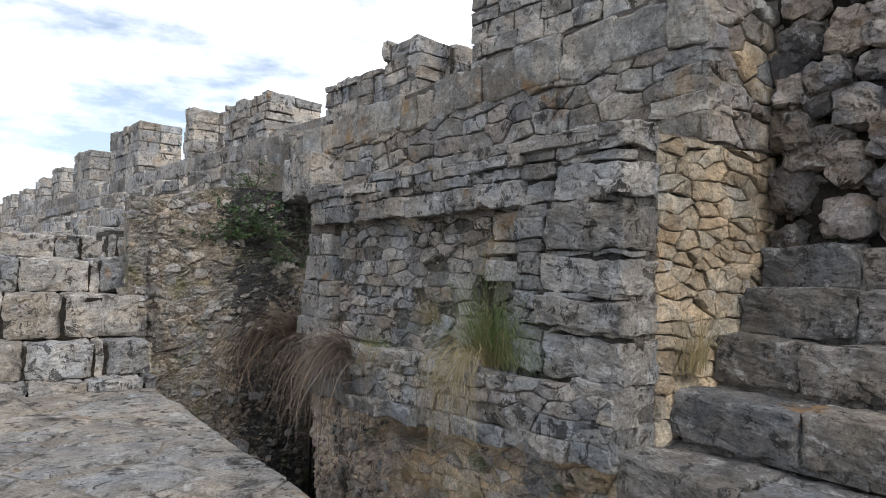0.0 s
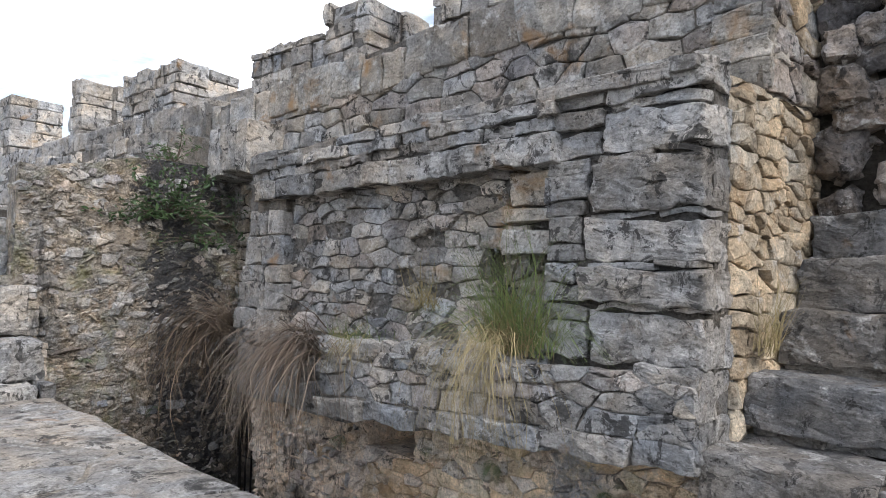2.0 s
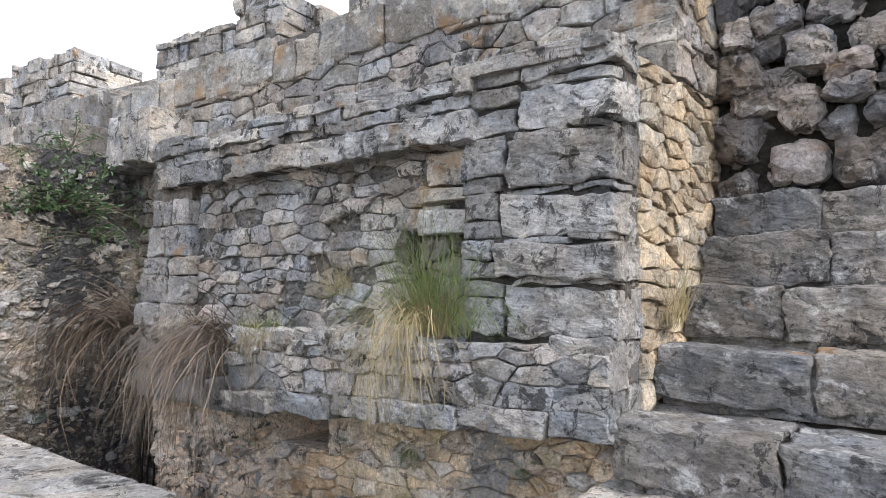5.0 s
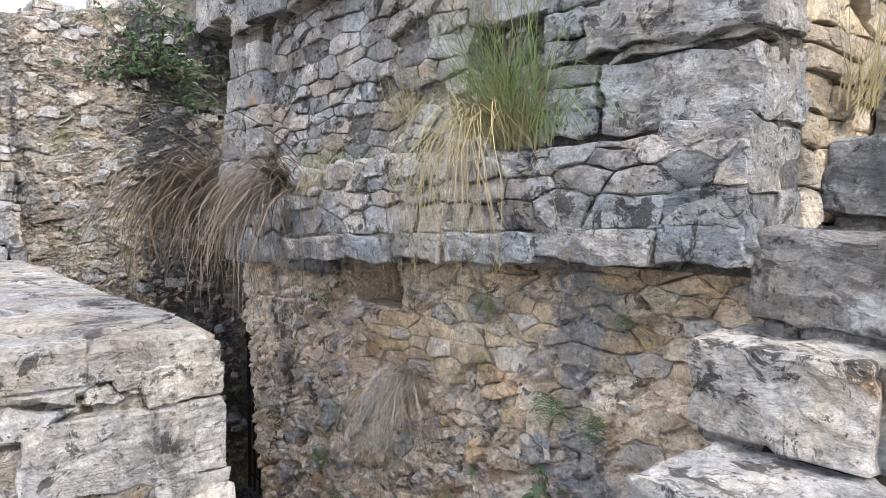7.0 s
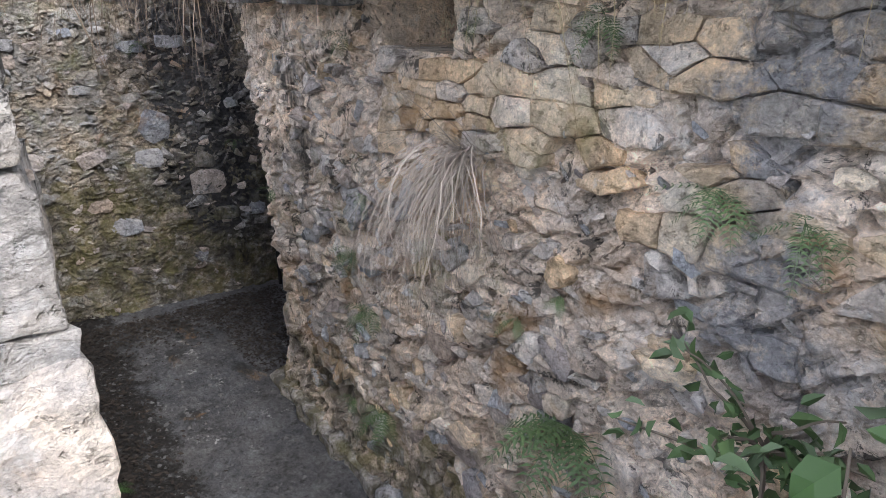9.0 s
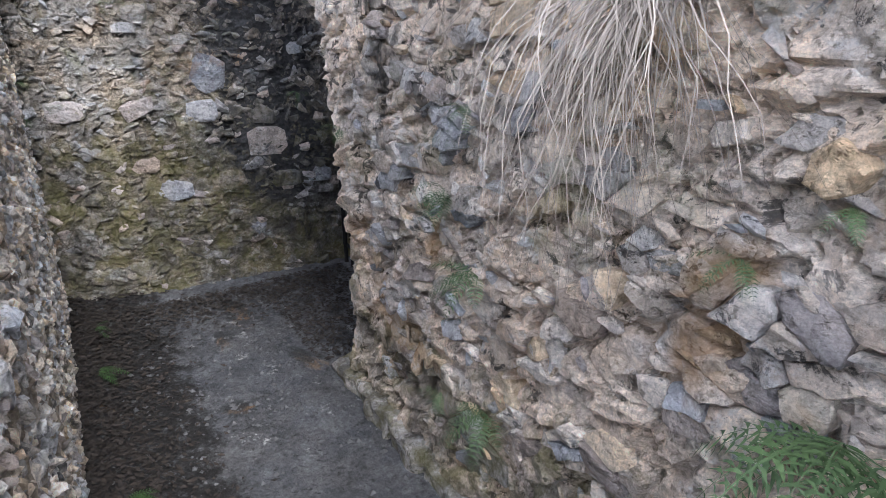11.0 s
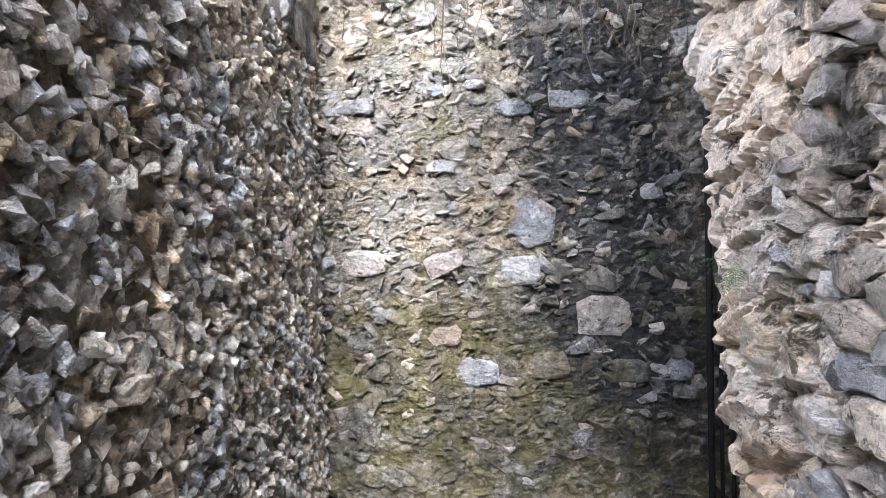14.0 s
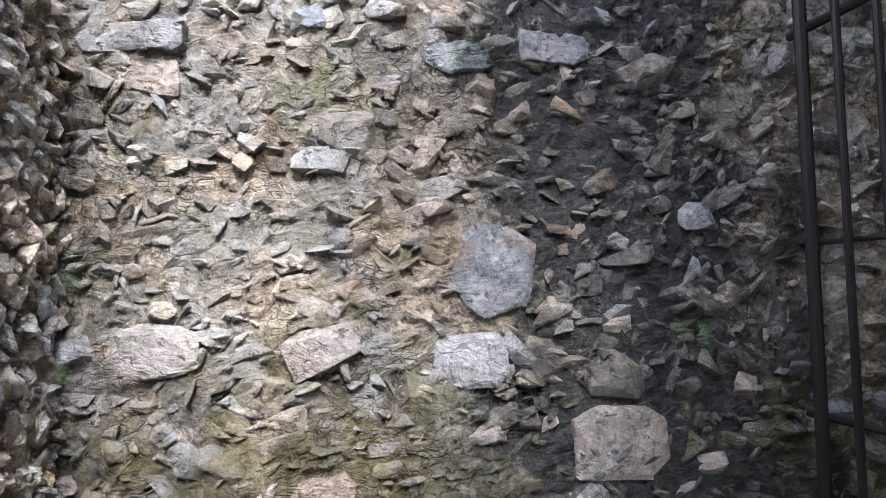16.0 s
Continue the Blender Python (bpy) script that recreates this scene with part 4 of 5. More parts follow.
def build_left_wall():
    wall = core("wall_left", LEFT, 4.4, 2.22, 1.6, UMBER, res=0.02, amp=0.02, freq=5.0, chip=(0.035, 0.02, 10, 1.2), label="rough wall of sharp rubble core, its facing lost")
    r = random.Random(55)
    near = lambda a, b: 0.75 < a < 2.1 and 0.95 < b < 1.75
    # larger stones in the core: centre, size, material
    big = [(1.17, 1.43, 0.085, 0.125, ORANGE), (1.3, 1.2, 0.09, 0.06, RUBBLE), (0.9, 1.75, 0.1, 0.07, WHITE), (1.75, 1.62, 0.1, 0.07, ROSE), (2.1, 1.15, 0.1, 0.06, RUBBLE), (1.0, 1.2, 0.06, 0.05, WHITE), (2.6, 1.5, 0.1, 0.08, ROSE), (3.3, 1.4, 0.06, 0.16, ROSE), (0.55, 1.2, 0.09, 0.07, RUBBLE)]
    seeds = [q for q in rows(4.4, 2.2, 0.038, 0.046, 0.4, r=r) if not any(abs(q[0] - x) < w * 0.6 and abs(q[1] - y) < h * 0.6 for x, y, w, h, m in big)]
    for x, y, w, h, m in big:
        poly = [(x + 0.5 * w * math.cos(t * 0.785 + 0.3) * r.uniform(0.85, 1.1), y + 0.5 * h * math.sin(t * 0.785 + 0.3) * r.uniform(0.85, 1.1)) for t in range(8)]
        v, f = stone_shape(LEFT, poly, 0.034, 0.003, r, 14, 0.05, 0.9)
        put("large_stone", v, f, m, wall, False, centre=True)
    scatter(wall, LEFT, seeds, 0.056, (1.25, 0.75, 0.6), RUBBLE_MIX, r, lift=0.0, tilt=-35, jitter=45, lean=20, near=near, limit=300, spread=(0.6, 1.35))
    fill = [(r.uniform(0.02, 4.35), r.uniform(0.02, 2.15)) for _ in range(3600)]
    scatter(wall, LEFT, fill, 0.032, (1.2, 0.7, 0.9), RUBBLE_MIX, r, lift=0.25, jitter=60, lean=30, name="chip")
    # the built end beside the stairs; its corner stones: bottom, top, length, material
    corner = ((2.055, 2.15, 0.2, PALE), (1.86, 2.05, 0.46, WHITE), (1.81, 1.855, 0.16, PALE), (1.6, 1.805, 0.27, BISCUIT), (1.55, 1.595, 0.14, WHITE), (1.31, 1.545, 0.52, WHITE), (1.26, 1.305, 0.2, PALE), (1.04, 1.255, 0.34, BISCUIT), (0.8, 1.035, 0.5, WHITE), (0.55, 0.795, 0.3, WHITE), (0.2, 0.545, 0.45, PALE))
    endp = Plane((-0.93, -2.9, 0.2), (0, 1, 0))
    core("wall_left_end", endp, 1.78, 1.97, 0.4, MORTAR, res=0.03, amp=0.01, chip=(0.03, 0.012, 0, 1.5), label="squared end of the rubble wall in pale mortar")
    endw = bpy.data.objects["wall_left_end"]
    masonry(endw, endp, rect(1.77, 1.93), rows(1.77, 1.93, 0.11, 0.17, 0.3, r=r), [WHITE] * 5 + [PALE], 0.034, 0.02, base=0.008, r=r, squeeze=0.6, rough=0.5, vary=0.6, n=12, skip=lambda a, b: any(z0 < b + 0.2 < z1 and a > 1.75 - w for z0, z1, w, m in corner))
    # corner stones
    for z0, z1, w, m in corner:
        block(endw, (-1.3, -1.1 - w, z0), (-0.89 + r.uniform(-0.012, 0.012), -1.095 + r.uniform(-0.01, 0.012), z1), m, "corner_stone", r=r, worn=0.14, rough=0.012, seg=12)
    # flagstones of the top
    flags = tagged(empty("wall_top_flags", (-2.5, -1.8, 2.16)), label="worn pale flagstones on top of the wall", kind="structure")
    topp = Plane(Vector((-4.3, -3.6, 2.185)) - flags.location, (1, 0, 0), (0, 1, 0))
    masonry(flags, topp, rect(3.42, 2.5), rows(3.42, 2.5, 0.42, 0.66, 0.3, r=r), FLAG, 0.045, 0.007, r=r, squeeze=0.9, rough=0.1, bulge=0.02, vary=0.12, n=12)
    box("flag_bed", Vector((-4.3, -3.6, 2.0)) - flags.location, Vector((-0.93, -1.12, 2.215)) - flags.location, PALE_MORTAR, flags)
    # small stones bedded under the flags at the end
    x = -2.85
    while x < -1.12:
        w = r.uniform(0.1, 0.24)
        block(flags, Vector((-1.1, x, 2.1)) - flags.location, Vector((-0.9 + r.uniform(-0.02, 0.015), min(x + w - 0.01, -1.105), 2.19)) - flags.location, PALE, "edge_stone", r=r, worn=0.35)
        x += w
    box("wall_left_mass", (-6.5, -6.0, -0.1), (-0.99, -1.3, 2.13), MORTAR, label="solid mass of the terrace wall")


build_left_wall()


# ---- the steps beyond the flags, and the terraces along the curtain wall ----
def build_terrace_steps():
    r = random.Random(66)
    steps = tagged(empty("stairs_terrace", (-4.5, -2, 2.2)), label="old block steps up to the wall walk, black in the joints", kind="structure")
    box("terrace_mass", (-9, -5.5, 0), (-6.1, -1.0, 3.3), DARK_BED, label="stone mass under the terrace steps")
    for x, z0, z1 in ((-4.32, 2.12, 2.3), (-4.55, 2.3, 2.61), (-4.86, 2.61, 3.03), (-5.3, 3.03, 3.36), (-6.0, 3.36, 3.62)):
        courses = 1
        for k in range(courses * 30):
            y, lower = (-1.1 if k % 30 == 0 else y), z0 + (z1 - z0) * (k // 30) / courses
            upper = z0 + (z1 - z0) * (k // 30 + 1) / courses
            if y < -5.2:
                continue
            w = r.choice((0.1, 0.26, 0.42, 0.55, 0.7)) * r.uniform(0.85, 1.15)
            q = r.uniform(-0.04, 0.04)
            block(steps, Vector((x - 0.75, y - w + 0.022, lower + 0.008)) - steps.location, Vector((x + q, y, upper + r.uniform(-0.015, 0.02))) - steps.location, GREY if r.random() < 0.5 else PALE, "block", r=r, worn=0.3, rough=0.018, seg=9)
            y -= w
        box("riser_bed", Vector((x - 0.8, -5.2, z0)) - steps.location, Vector((x - 0.05, -1.11, z1 - 0.04)) - steps.location, DARK_BED, steps)
        flank = Plane(Vector((x + 0.01, -1.105, z0)) - steps.location, (-1, 0, 0))
        masonry(steps, flank, rect(0.75, z1 - z0 - 0.02), rows(0.75, z1 - z0 - 0.02, 0.09, 0.14, 0.2, r=r), END, 0.02, 0.012, r=r)


build_terrace_steps()

WALL_O, WALL_D = Vector((-4.5, 1.39, 0)), Vector((-1, -0.11, 0)).normalized()
WALL_N = Vector((WALL_D.y * -1, WALL_D.x, 0)).normalized()
if WALL_N.y > 0:
    WALL_N = -WALL_N


def along(s, out=0.0, z=0.0):
    return WALL_O + WALL_D * s + WALL_N * out + Vector((0, 0, z))


def oblong(parent, s0, s1, o0, o1, z0, z1, mat, name="block", r=rng, **kw):
    """A block laid along the curtain wall."""
    c = along((s0 + s1) / 2, (o0 + o1) / 2, (z0 + z1) / 2)
    hs, ho, hz = abs(s1 - s0) / 2, abs(o1 - o0) / 2, (z1 - z0) / 2
    b = block(parent, (-hs, -ho, -hz), (hs, ho, hz), mat, name, r=r, **kw)
    b.matrix_basis = pose(*c, 0, 0, math.degrees(math.atan2(WALL_D.y, WALL_D.x)))
    return b


def build_curtain():
    r = random.Random(77)
    wall = tagged(empty("wall_curtain"), label="long battlemented curtain wall running into the distance", kind="structure")
    for o1, z0, z1, s0 in ((0.5, 0.0, 5.33, -9.0),):
        v = [along(s, o, z) for s in (s0, 70) for o in (-0.9, o1 - 0.45) for z in (z0, z1)]
        put("wall_core", v, [(0, 1, 3, 2), (4, 6, 7, 5), (0, 4, 5, 1), (2, 3, 7, 6), (0, 2, 6, 4), (1, 5, 7, 3)], MORTAR, wall)
    # stepped terraces below the battlements: front edge and top of each
    for out, top, base, s0, row, wid in ((0.75, 4.98, 4.5, 1.1, 0.16, 0.3), (1.25, 4.55, 4.2, 0.9, 0.15, 0.26), (1.65, 4.2, 3.95, 0.85, 0.14, 0.24), (2.05, 4.0, 3.6, 1.0, 0.16, 0.24), (2.6, 3.72, 3.3, 1.8, 0.15, 0.24)):
        v = [along(s, o, z) for s in (s0, 70) for o in (-0.5, out) for z in (0.0, top - 0.03)]
        put("terrace_core", v, [(0, 1, 3, 2), (4, 6, 7, 5), (0, 4, 5, 1), (2, 3, 7, 6), (0, 2, 6, 4), (1, 5, 7, 3)], JOINT, wall)
        s = s0
        while s < 46:
            far = 1 + s / 7
            w = r.choice((0.12, 0.25, 0.4, 0.55)) * r.uniform(0.85, 1.15) * min(far, 4)
            z = base
            while z < top - 0.02:
                h = min((top - base) / max(1, round((top - base) / 0.2)), top - z)
                oblong(wall, s + 0.01, s + w - 0.01, out - 0.45, out + 0.02 + r.uniform(-0.03, 0.03), z + 0.006, z + h + (r.uniform(-0.02, 0.03) if z + h > top - 0.05 else 0), GREY if out < 1 or r.random() < 0.5 else PALE, "terrace_stone", r, worn=0.3, rough=0.018, seg=4)
                z += h
            s += w
    # merlons: start and end along the wall, top
    for s0, s1, top in ((-4.6, -1.42, 6.6), (-0.62, 0.03, 5.95), (0.03, 1.3, 5.72), (2.9, 4.38, 5.96), (5.75, 6.2, 6.25), (8.9, 11.0, 6.48), (12.8, 14.5, 6.35), (16.0, 17.3, 6.25), (18.7, 19.8, 6.12), (21.4, 22.8, 6.0), (24.4, 26.5, 6.0), (29, 31.5, 6.0), (34, 37, 6.0)):
        m = tagged(empty("merlon", along((s0 + s1) / 2, 0, 5.33)), label="stone merlon of the battlements", category="merlon", group="merlons of the curtain wall")
        L = m.location

        def lay(a0, a1, o0, o1, z0, z1, mat, **kw):
            b = oblong(m, a0, a1, o0, o1, z0, z1, mat, "stone", r, **kw)
            b.location = b.location - L

        c0, c1 = along(s0 + 0.04, -0.4, 5.2) - L, along(s1 - 0.04, 0.07, top - 0.06) - L
        v = [along(s, o, z) - L for s in (s0 + 0.05, s1 - 0.05) for o in (-0.8, 0.075) for z in (5.2, top - 0.05)]
        put("merlon_core", v, [(0, 1, 3, 2), (4, 6, 7, 5), (0, 4, 5, 1), (2, 3, 7, 6), (0, 2, 6, 4), (1, 5, 7, 3)], JOINT, m)
        far = 1.0 if s0 < 7 else 1.6
        z = 5.22
        while z < top - 0.05:
            h = r.uniform(0.13, 0.22) * far
            h = top - z if top - z - h < 0.11 else h
            s = s0
            while s < s1 - 0.02:
                w = min(r.uniform(0.15, 0.36) * far, s1 - s)
                if s1 - s - w < 0.1:
                    w = s1 - s
                edge = s == s0 or s + w > s1 - 0.01
                if edge:
                    lay(s + 0.008, s + w - 0.008, -0.84, -0.38 + r.uniform(-0.1, 0.1), z + 0.006, z + h - 0.004, PALE, worn=0.25, rough=0.016, seg=4)
                lay(s + 0.008, s + w - 0.008, -0.37 if edge else -0.05, 0.1 + r.uniform(-0.02, 0.02), z + 0.006, z + h - 0.004 + (r.uniform(-0.05, 0.04) if z + h > top - 0.06 else 0), GREY if r.random() < 0.45 else PALE, worn=0.25, rough=0.016, seg=4)
                s += w
            z += h


build_curtain()


# ---- the wall set back above the pier ----
def build_upper_wall():
    r = random.Random(88)
    pl = Plane((-5.75, 0.63, 3.9), (1, 0, 0))
    wall = core("wall_upper", pl, 5.77, 1.0, 0.45, JOINT, amp=0.012, label="grey parapet wall of large slabs spotted with orange lichen")
    masonry(wall, pl, rect(5.77, 0.72), rows(5.77, 0.72, 0.13, 0.26, 0.16, r=r), [LICHEN] * 5 + [GREY] * 3 + [ROSE_GREY] * 3 + [PALE], 0.026, 0.005, r=r, squeeze=0.5, base=0.0, vary=0.5, rough=0.5, n=11)
    x = -5.75
    while x < -0.04:
        w = r.uniform(0.22, 0.5)
        block(wall, (x + 0.006, 0.58 + r.uniform(-0.015, 0.02), 4.58 + r.uniform(-0.03, 0.03)), (min(x + w, 0.06), 1.05, 4.88 + r.uniform(-0.04, 0.05)), LICHEN, "slab", r=r, worn=0.2, rough=0.018)
        x += w
    # its squared end above the stairs
    for z0, z1, mat in ((4.02, 4.86, LICHEN),):
        endp = Plane((0.03, 0.58, z0), (0.1, 1, 0))
        core("end_bed", endp, 0.8, z1 - z0, 0.45, JOINT, amp=0.01, parent=wall)
        masonry(wall, endp, rect(0.8, z1 - z0), rows(0.8, z1 - z0, 0.12, 0.2, 0.2, r=r), [mat, mat, ROSE_GREY, CREAM], 0.03, 0.005, r=r, squeeze=0.65, rough=0.6)
    z = 4.05
    while z < 4.82:
        h = r.uniform(0.1, 0.2)
        block(wall, (-0.2 + r.uniform(-0.15, 0.1), 0.575, z), (0.06 + r.uniform(-0.01, 0.015), 0.85 + r.uniform(-0.1, 0.1), z + h - 0.006), LICHEN, "end_stone", r=r, worn=0.3, rough=0.02)
        z += h
    # corbel slabs over the corner of the court
    for x0, x1, mat in ((-4.82, -4.58, GREY), (-4.57, -4.3, GREY), (-4.29, -4.08, PALE)):
        block(wall, (x0, 0.24, 4.06 + r.uniform(-0.03, 0.03)), (x1, 0.9, 4.5), mat, "corbel", r=r, worn=0.15, rough=0.02)
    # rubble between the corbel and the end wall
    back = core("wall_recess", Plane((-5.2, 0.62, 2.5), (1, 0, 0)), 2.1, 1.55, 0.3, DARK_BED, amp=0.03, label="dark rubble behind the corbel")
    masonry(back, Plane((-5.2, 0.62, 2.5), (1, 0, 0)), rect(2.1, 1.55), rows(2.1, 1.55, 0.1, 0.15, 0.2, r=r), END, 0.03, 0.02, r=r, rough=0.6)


build_upper_wall()


def build_mark():
    text = bpy.data.curves.new("painted_mark", "FONT")
    text.body, text.size, text.extrude = "E45", 0.1, 0.0012
    text.materials.append(PAINT)
    mark = tagged(new("painted_mark", text), label="small black painted mark on a grey slab", category="painted mark")
    mark.matrix_basis = pose(-3.49, 0.592, 4.265, 90, 0, 0)


build_mark()


# ---- wall of boulders over the stairs ----
def build_boulders():
    r = random.Random(99)
    pl = Plane((0.1, 1.2, 3.45), (1, 0, 0))
    wall = core("wall_boulders", pl, 3.6, 3.0, 0.6, DARK_BED, amp=0.03, label="dry wall of dark rounded boulders above the stairs")
    seeds = rows(3.6, 3.0, 0.2, 0.27, 0.3, r=r)
    for poly in cells(seeds, rect(3.6, 3.0), 0.85):
        m = len(poly)
        cx, cy = sum(p[0] for p in poly) / m, sum(p[1] for p in poly) / m
        wide, high = max(p[0] for p in poly) - min(p[0] for p in poly), max(p[1] for p in poly) - min(p[1] for p in poly)
        if wide < 0.08 or high < 0.06:
            continue
        b = block(wall, (-wide * 0.38, -0.14, -high * 0.38), (wide * 0.38, 0.12, high * 0.38), BOULDER if r.random() < 0.85 else ROSE, "boulder", seg=8, worn=r.uniform(0.7, 1.1), rough=0.026, r=r)
        b.matrix_basis = pose(*pl.at(cx, cy, r.uniform(-0.05, 0.03)), r.gauss(0, 6), r.gauss(0, 9), r.gauss(0, 8))
    scatter(wall, pl, [(r.uniform(0.03, 2.6), r.uniform(0.03, 2.9)) for _ in range(260)], 0.085, (1.0, 0.8, 1.0), [BOULDER], r, lift=0.1, jitter=50, lean=30, name="packing_stone")


build_boulders()


# ---- stairs beside the pier ----
def build_stairs():
    r = random.Random(123)
    stairs = tagged(empty("stairs_side", (1.2, 0.3, 2.5)), label="steep old stone steps of long worn blocks", kind="structure")
    L = stairs.location
    v = [Vector(p) - L for p in ((0.1, -0.3, 0.2), (3.4, -0.3, 0.2), (3.4, 1.3, 0.2), (0.1, 1.3, 0.2), (0.1, -0.3, 1.85), (3.4, -0.3, 1.85), (3.4, 1.25, 3.2), (0.1, 1.25, 3.2))]
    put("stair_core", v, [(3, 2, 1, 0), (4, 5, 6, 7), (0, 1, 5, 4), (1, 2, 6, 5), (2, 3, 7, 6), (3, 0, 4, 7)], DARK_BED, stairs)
    # nose, tread height and left end of each step
    for y, z, x0 in ((-0.52, 1.965, -0.03), (-0.19, 2.225, -0.09), (0.0, 2.485, -0.01), (0.36, 2.765, 0.03), (0.66, 3.02, 0.05), (0.88, 3.265, 0.09), (1.05, 3.5, 0.09)):
        x = x0
        while x < 3.2:
            w = r.uniform(0.45, 0.8) if x > x0 else r.uniform(0.4, 0.6)
            block(stairs, Vector((x + 0.006, y + r.uniform(-0.02, 0.02) + 0.03 * (x - x0), z - 0.235)) - L, Vector((x + w - 0.002, y + 0.5, z + r.uniform(-0.012, 0.012))) - L, PALE if z < 2.3 else GREY_STEP, "step_block", r=r, worn=0.2, rough=0.015, seg=12)
            x += w
        box("step_bed", Vector((x0 + 0.03, y + 0.045, z - 0.27)) - L, Vector((3.1, y + 0.5, z - 0.03)) - L, MORTAR, stairs)
        # packing of small stones under the tread
        x = x0 + 0.02
        while x < 3.0:
            w = r.uniform(0.08, 0.25)
            block(stairs, Vector((x, y + 0.04 + r.uniform(-0.015, 0.015), z - 0.275)) - L, Vector((x + w - 0.01, y + 0.3, z - 0.225)) - L, GREY_STEP, "packing_stone", r=r, worn=0.4)
            x += w
    # flank under the lowest blocks
    pl = Plane((0.02, 0.2, 0.1), (0, -1, 0))
    flank = core("wall_stairs_flank", Plane((0.04, 0.16, 0.0), (0, -1, 0)), 0.62, 1.75, 0.4, DARK_BED, amp=0.02, label="rough stone flank under the side steps")
    masonry(flank, Plane((0.04, 0.16, 0.0), (0, -1, 0)), rect(0.62, 1.72), rows(0.62, 1.72, 0.18, 0.26, r=r), PALE, 0.03, 0.015, r=r)
    front = core("wall_stairs_front", Plane((0.06, -0.45, 0.0), (1, 0, 0)), 3.3, 1.74, 0.3, MORTAR, amp=0.02, label="rough stone front under the side steps")
    masonry(front, Plane((0.06, -0.45, 0.0), (1, 0, 0)), rect(3.3, 1.72), rows(3.3, 1.72, 0.2, 0.34, r=r), GREY_STEP, 0.03, 0.015, r=r)


build_stairs()


# ---- plants ----
def ribbon(verts, faces, points, width, side):
    """A thin blade along points, two faces a segment across so that it shows from all round."""
    o = len(verts)
    m = len(points)
    for i, p in enumerate(points):
        w = width * (1 - 0.85 * i / (m - 1))
        verts.append(p + side * w)
        verts.append(p - side * w)
    for i in range(m - 1):
        a = o + 2 * i
        faces.append((a, a + 1, a + 3, a + 2))


def hanging_grass(name, root, count, length, out, spread, mat, label, seed, droop=1.0, width=0.0026, upright=0.15, category="dry grass", root_w=0.1, second=None):
    """A tussock whose stems rise out of a joint, bend over and hang down a wall that faces out."""
    r = random.Random(seed)
    root, out = Vector(root), Vector(out).normalized()
    across = out.cross(Vector((0, 0, 1))).normalized()
    tuft = tagged(empty(name, root), label=label, category=category)
    for k in range(5):
        m, share = (second if second and k > 2 else mat), 0.2
        verts, faces = [], []
        for _ in range(int(count * share)):
            p = across * r.gauss(0, root_w) + Vector((0, 0, r.gauss(0, root_w * 0.45)))
            d = (out * r.uniform(0.35, 1.0) + across * r.gauss(0, spread) + Vector((0, 0, r.uniform(-0.1, 0.7) + upright))).normalized()
            L = length * r.uniform(0.45, 1.15)
            pts, n = [p.copy()], 9
            for i in range(n):
                d = (d + Vector((0, 0, -droop * r.uniform(0.16, 0.42))) + across * r.gauss(0, 0.27) - out * 0.07 * droop + out * r.gauss(0, 0.14) + Vector((0, 0, r.gauss(0, 0.1)))).normalized()
                p = p + d * L / n
                if p.dot(out) < 0.015:
                    p = p + out * (0.015 - p.dot(out))
                pts.append(p.copy())
            ribbon(verts, faces, pts, width * r.uniform(0.6, 1.4), (across + out * r.uniform(-0.6, 0.6)).normalized())
        put("tuft", verts, faces, m, tuft)
    return tuft


def upright_grass(name, root, count, length, out, mat, label, seed, width=0.0028, spread=0.35, fall=0.12, root_w=0.07, category="grass"):
    r = random.Random(seed)
    out = Vector(out).normalized()
    across = out.cross(Vector((0, 0, 1))).normalized()
    tuft = tagged(empty(name, root), label=label, category=category)
    verts, faces = [], []
    for _ in range(count):
        p = across * r.gauss(0, root_w) + Vector((0, 0, r.uniform(-0.03, 0.03)))
        d = (out * r.uniform(0.0, 0.22) + across * r.gauss(0, spread) + Vector((0, 0, 1))).normalized()
        L, pts = length * r.uniform(0.4, 1.1), [p.copy()]
        for i in range(7):
            d = (d + Vector((0, 0, -fall * r.uniform(0.2, 1.6))) + across * r.gauss(0, 0.13)).normalized()
            p = p + d * L / 7
            if p.dot(out) < 0.01:
                p = p + out * (0.01 - p.dot(out))
            pts.append(p.copy())
        ribbon(verts, faces, pts, width * r.uniform(0.6, 1.3), (across + out * r.uniform(-0.5, 0.5)).normalized())
    put("tuft", verts, faces, mat, tuft)
    return tuft


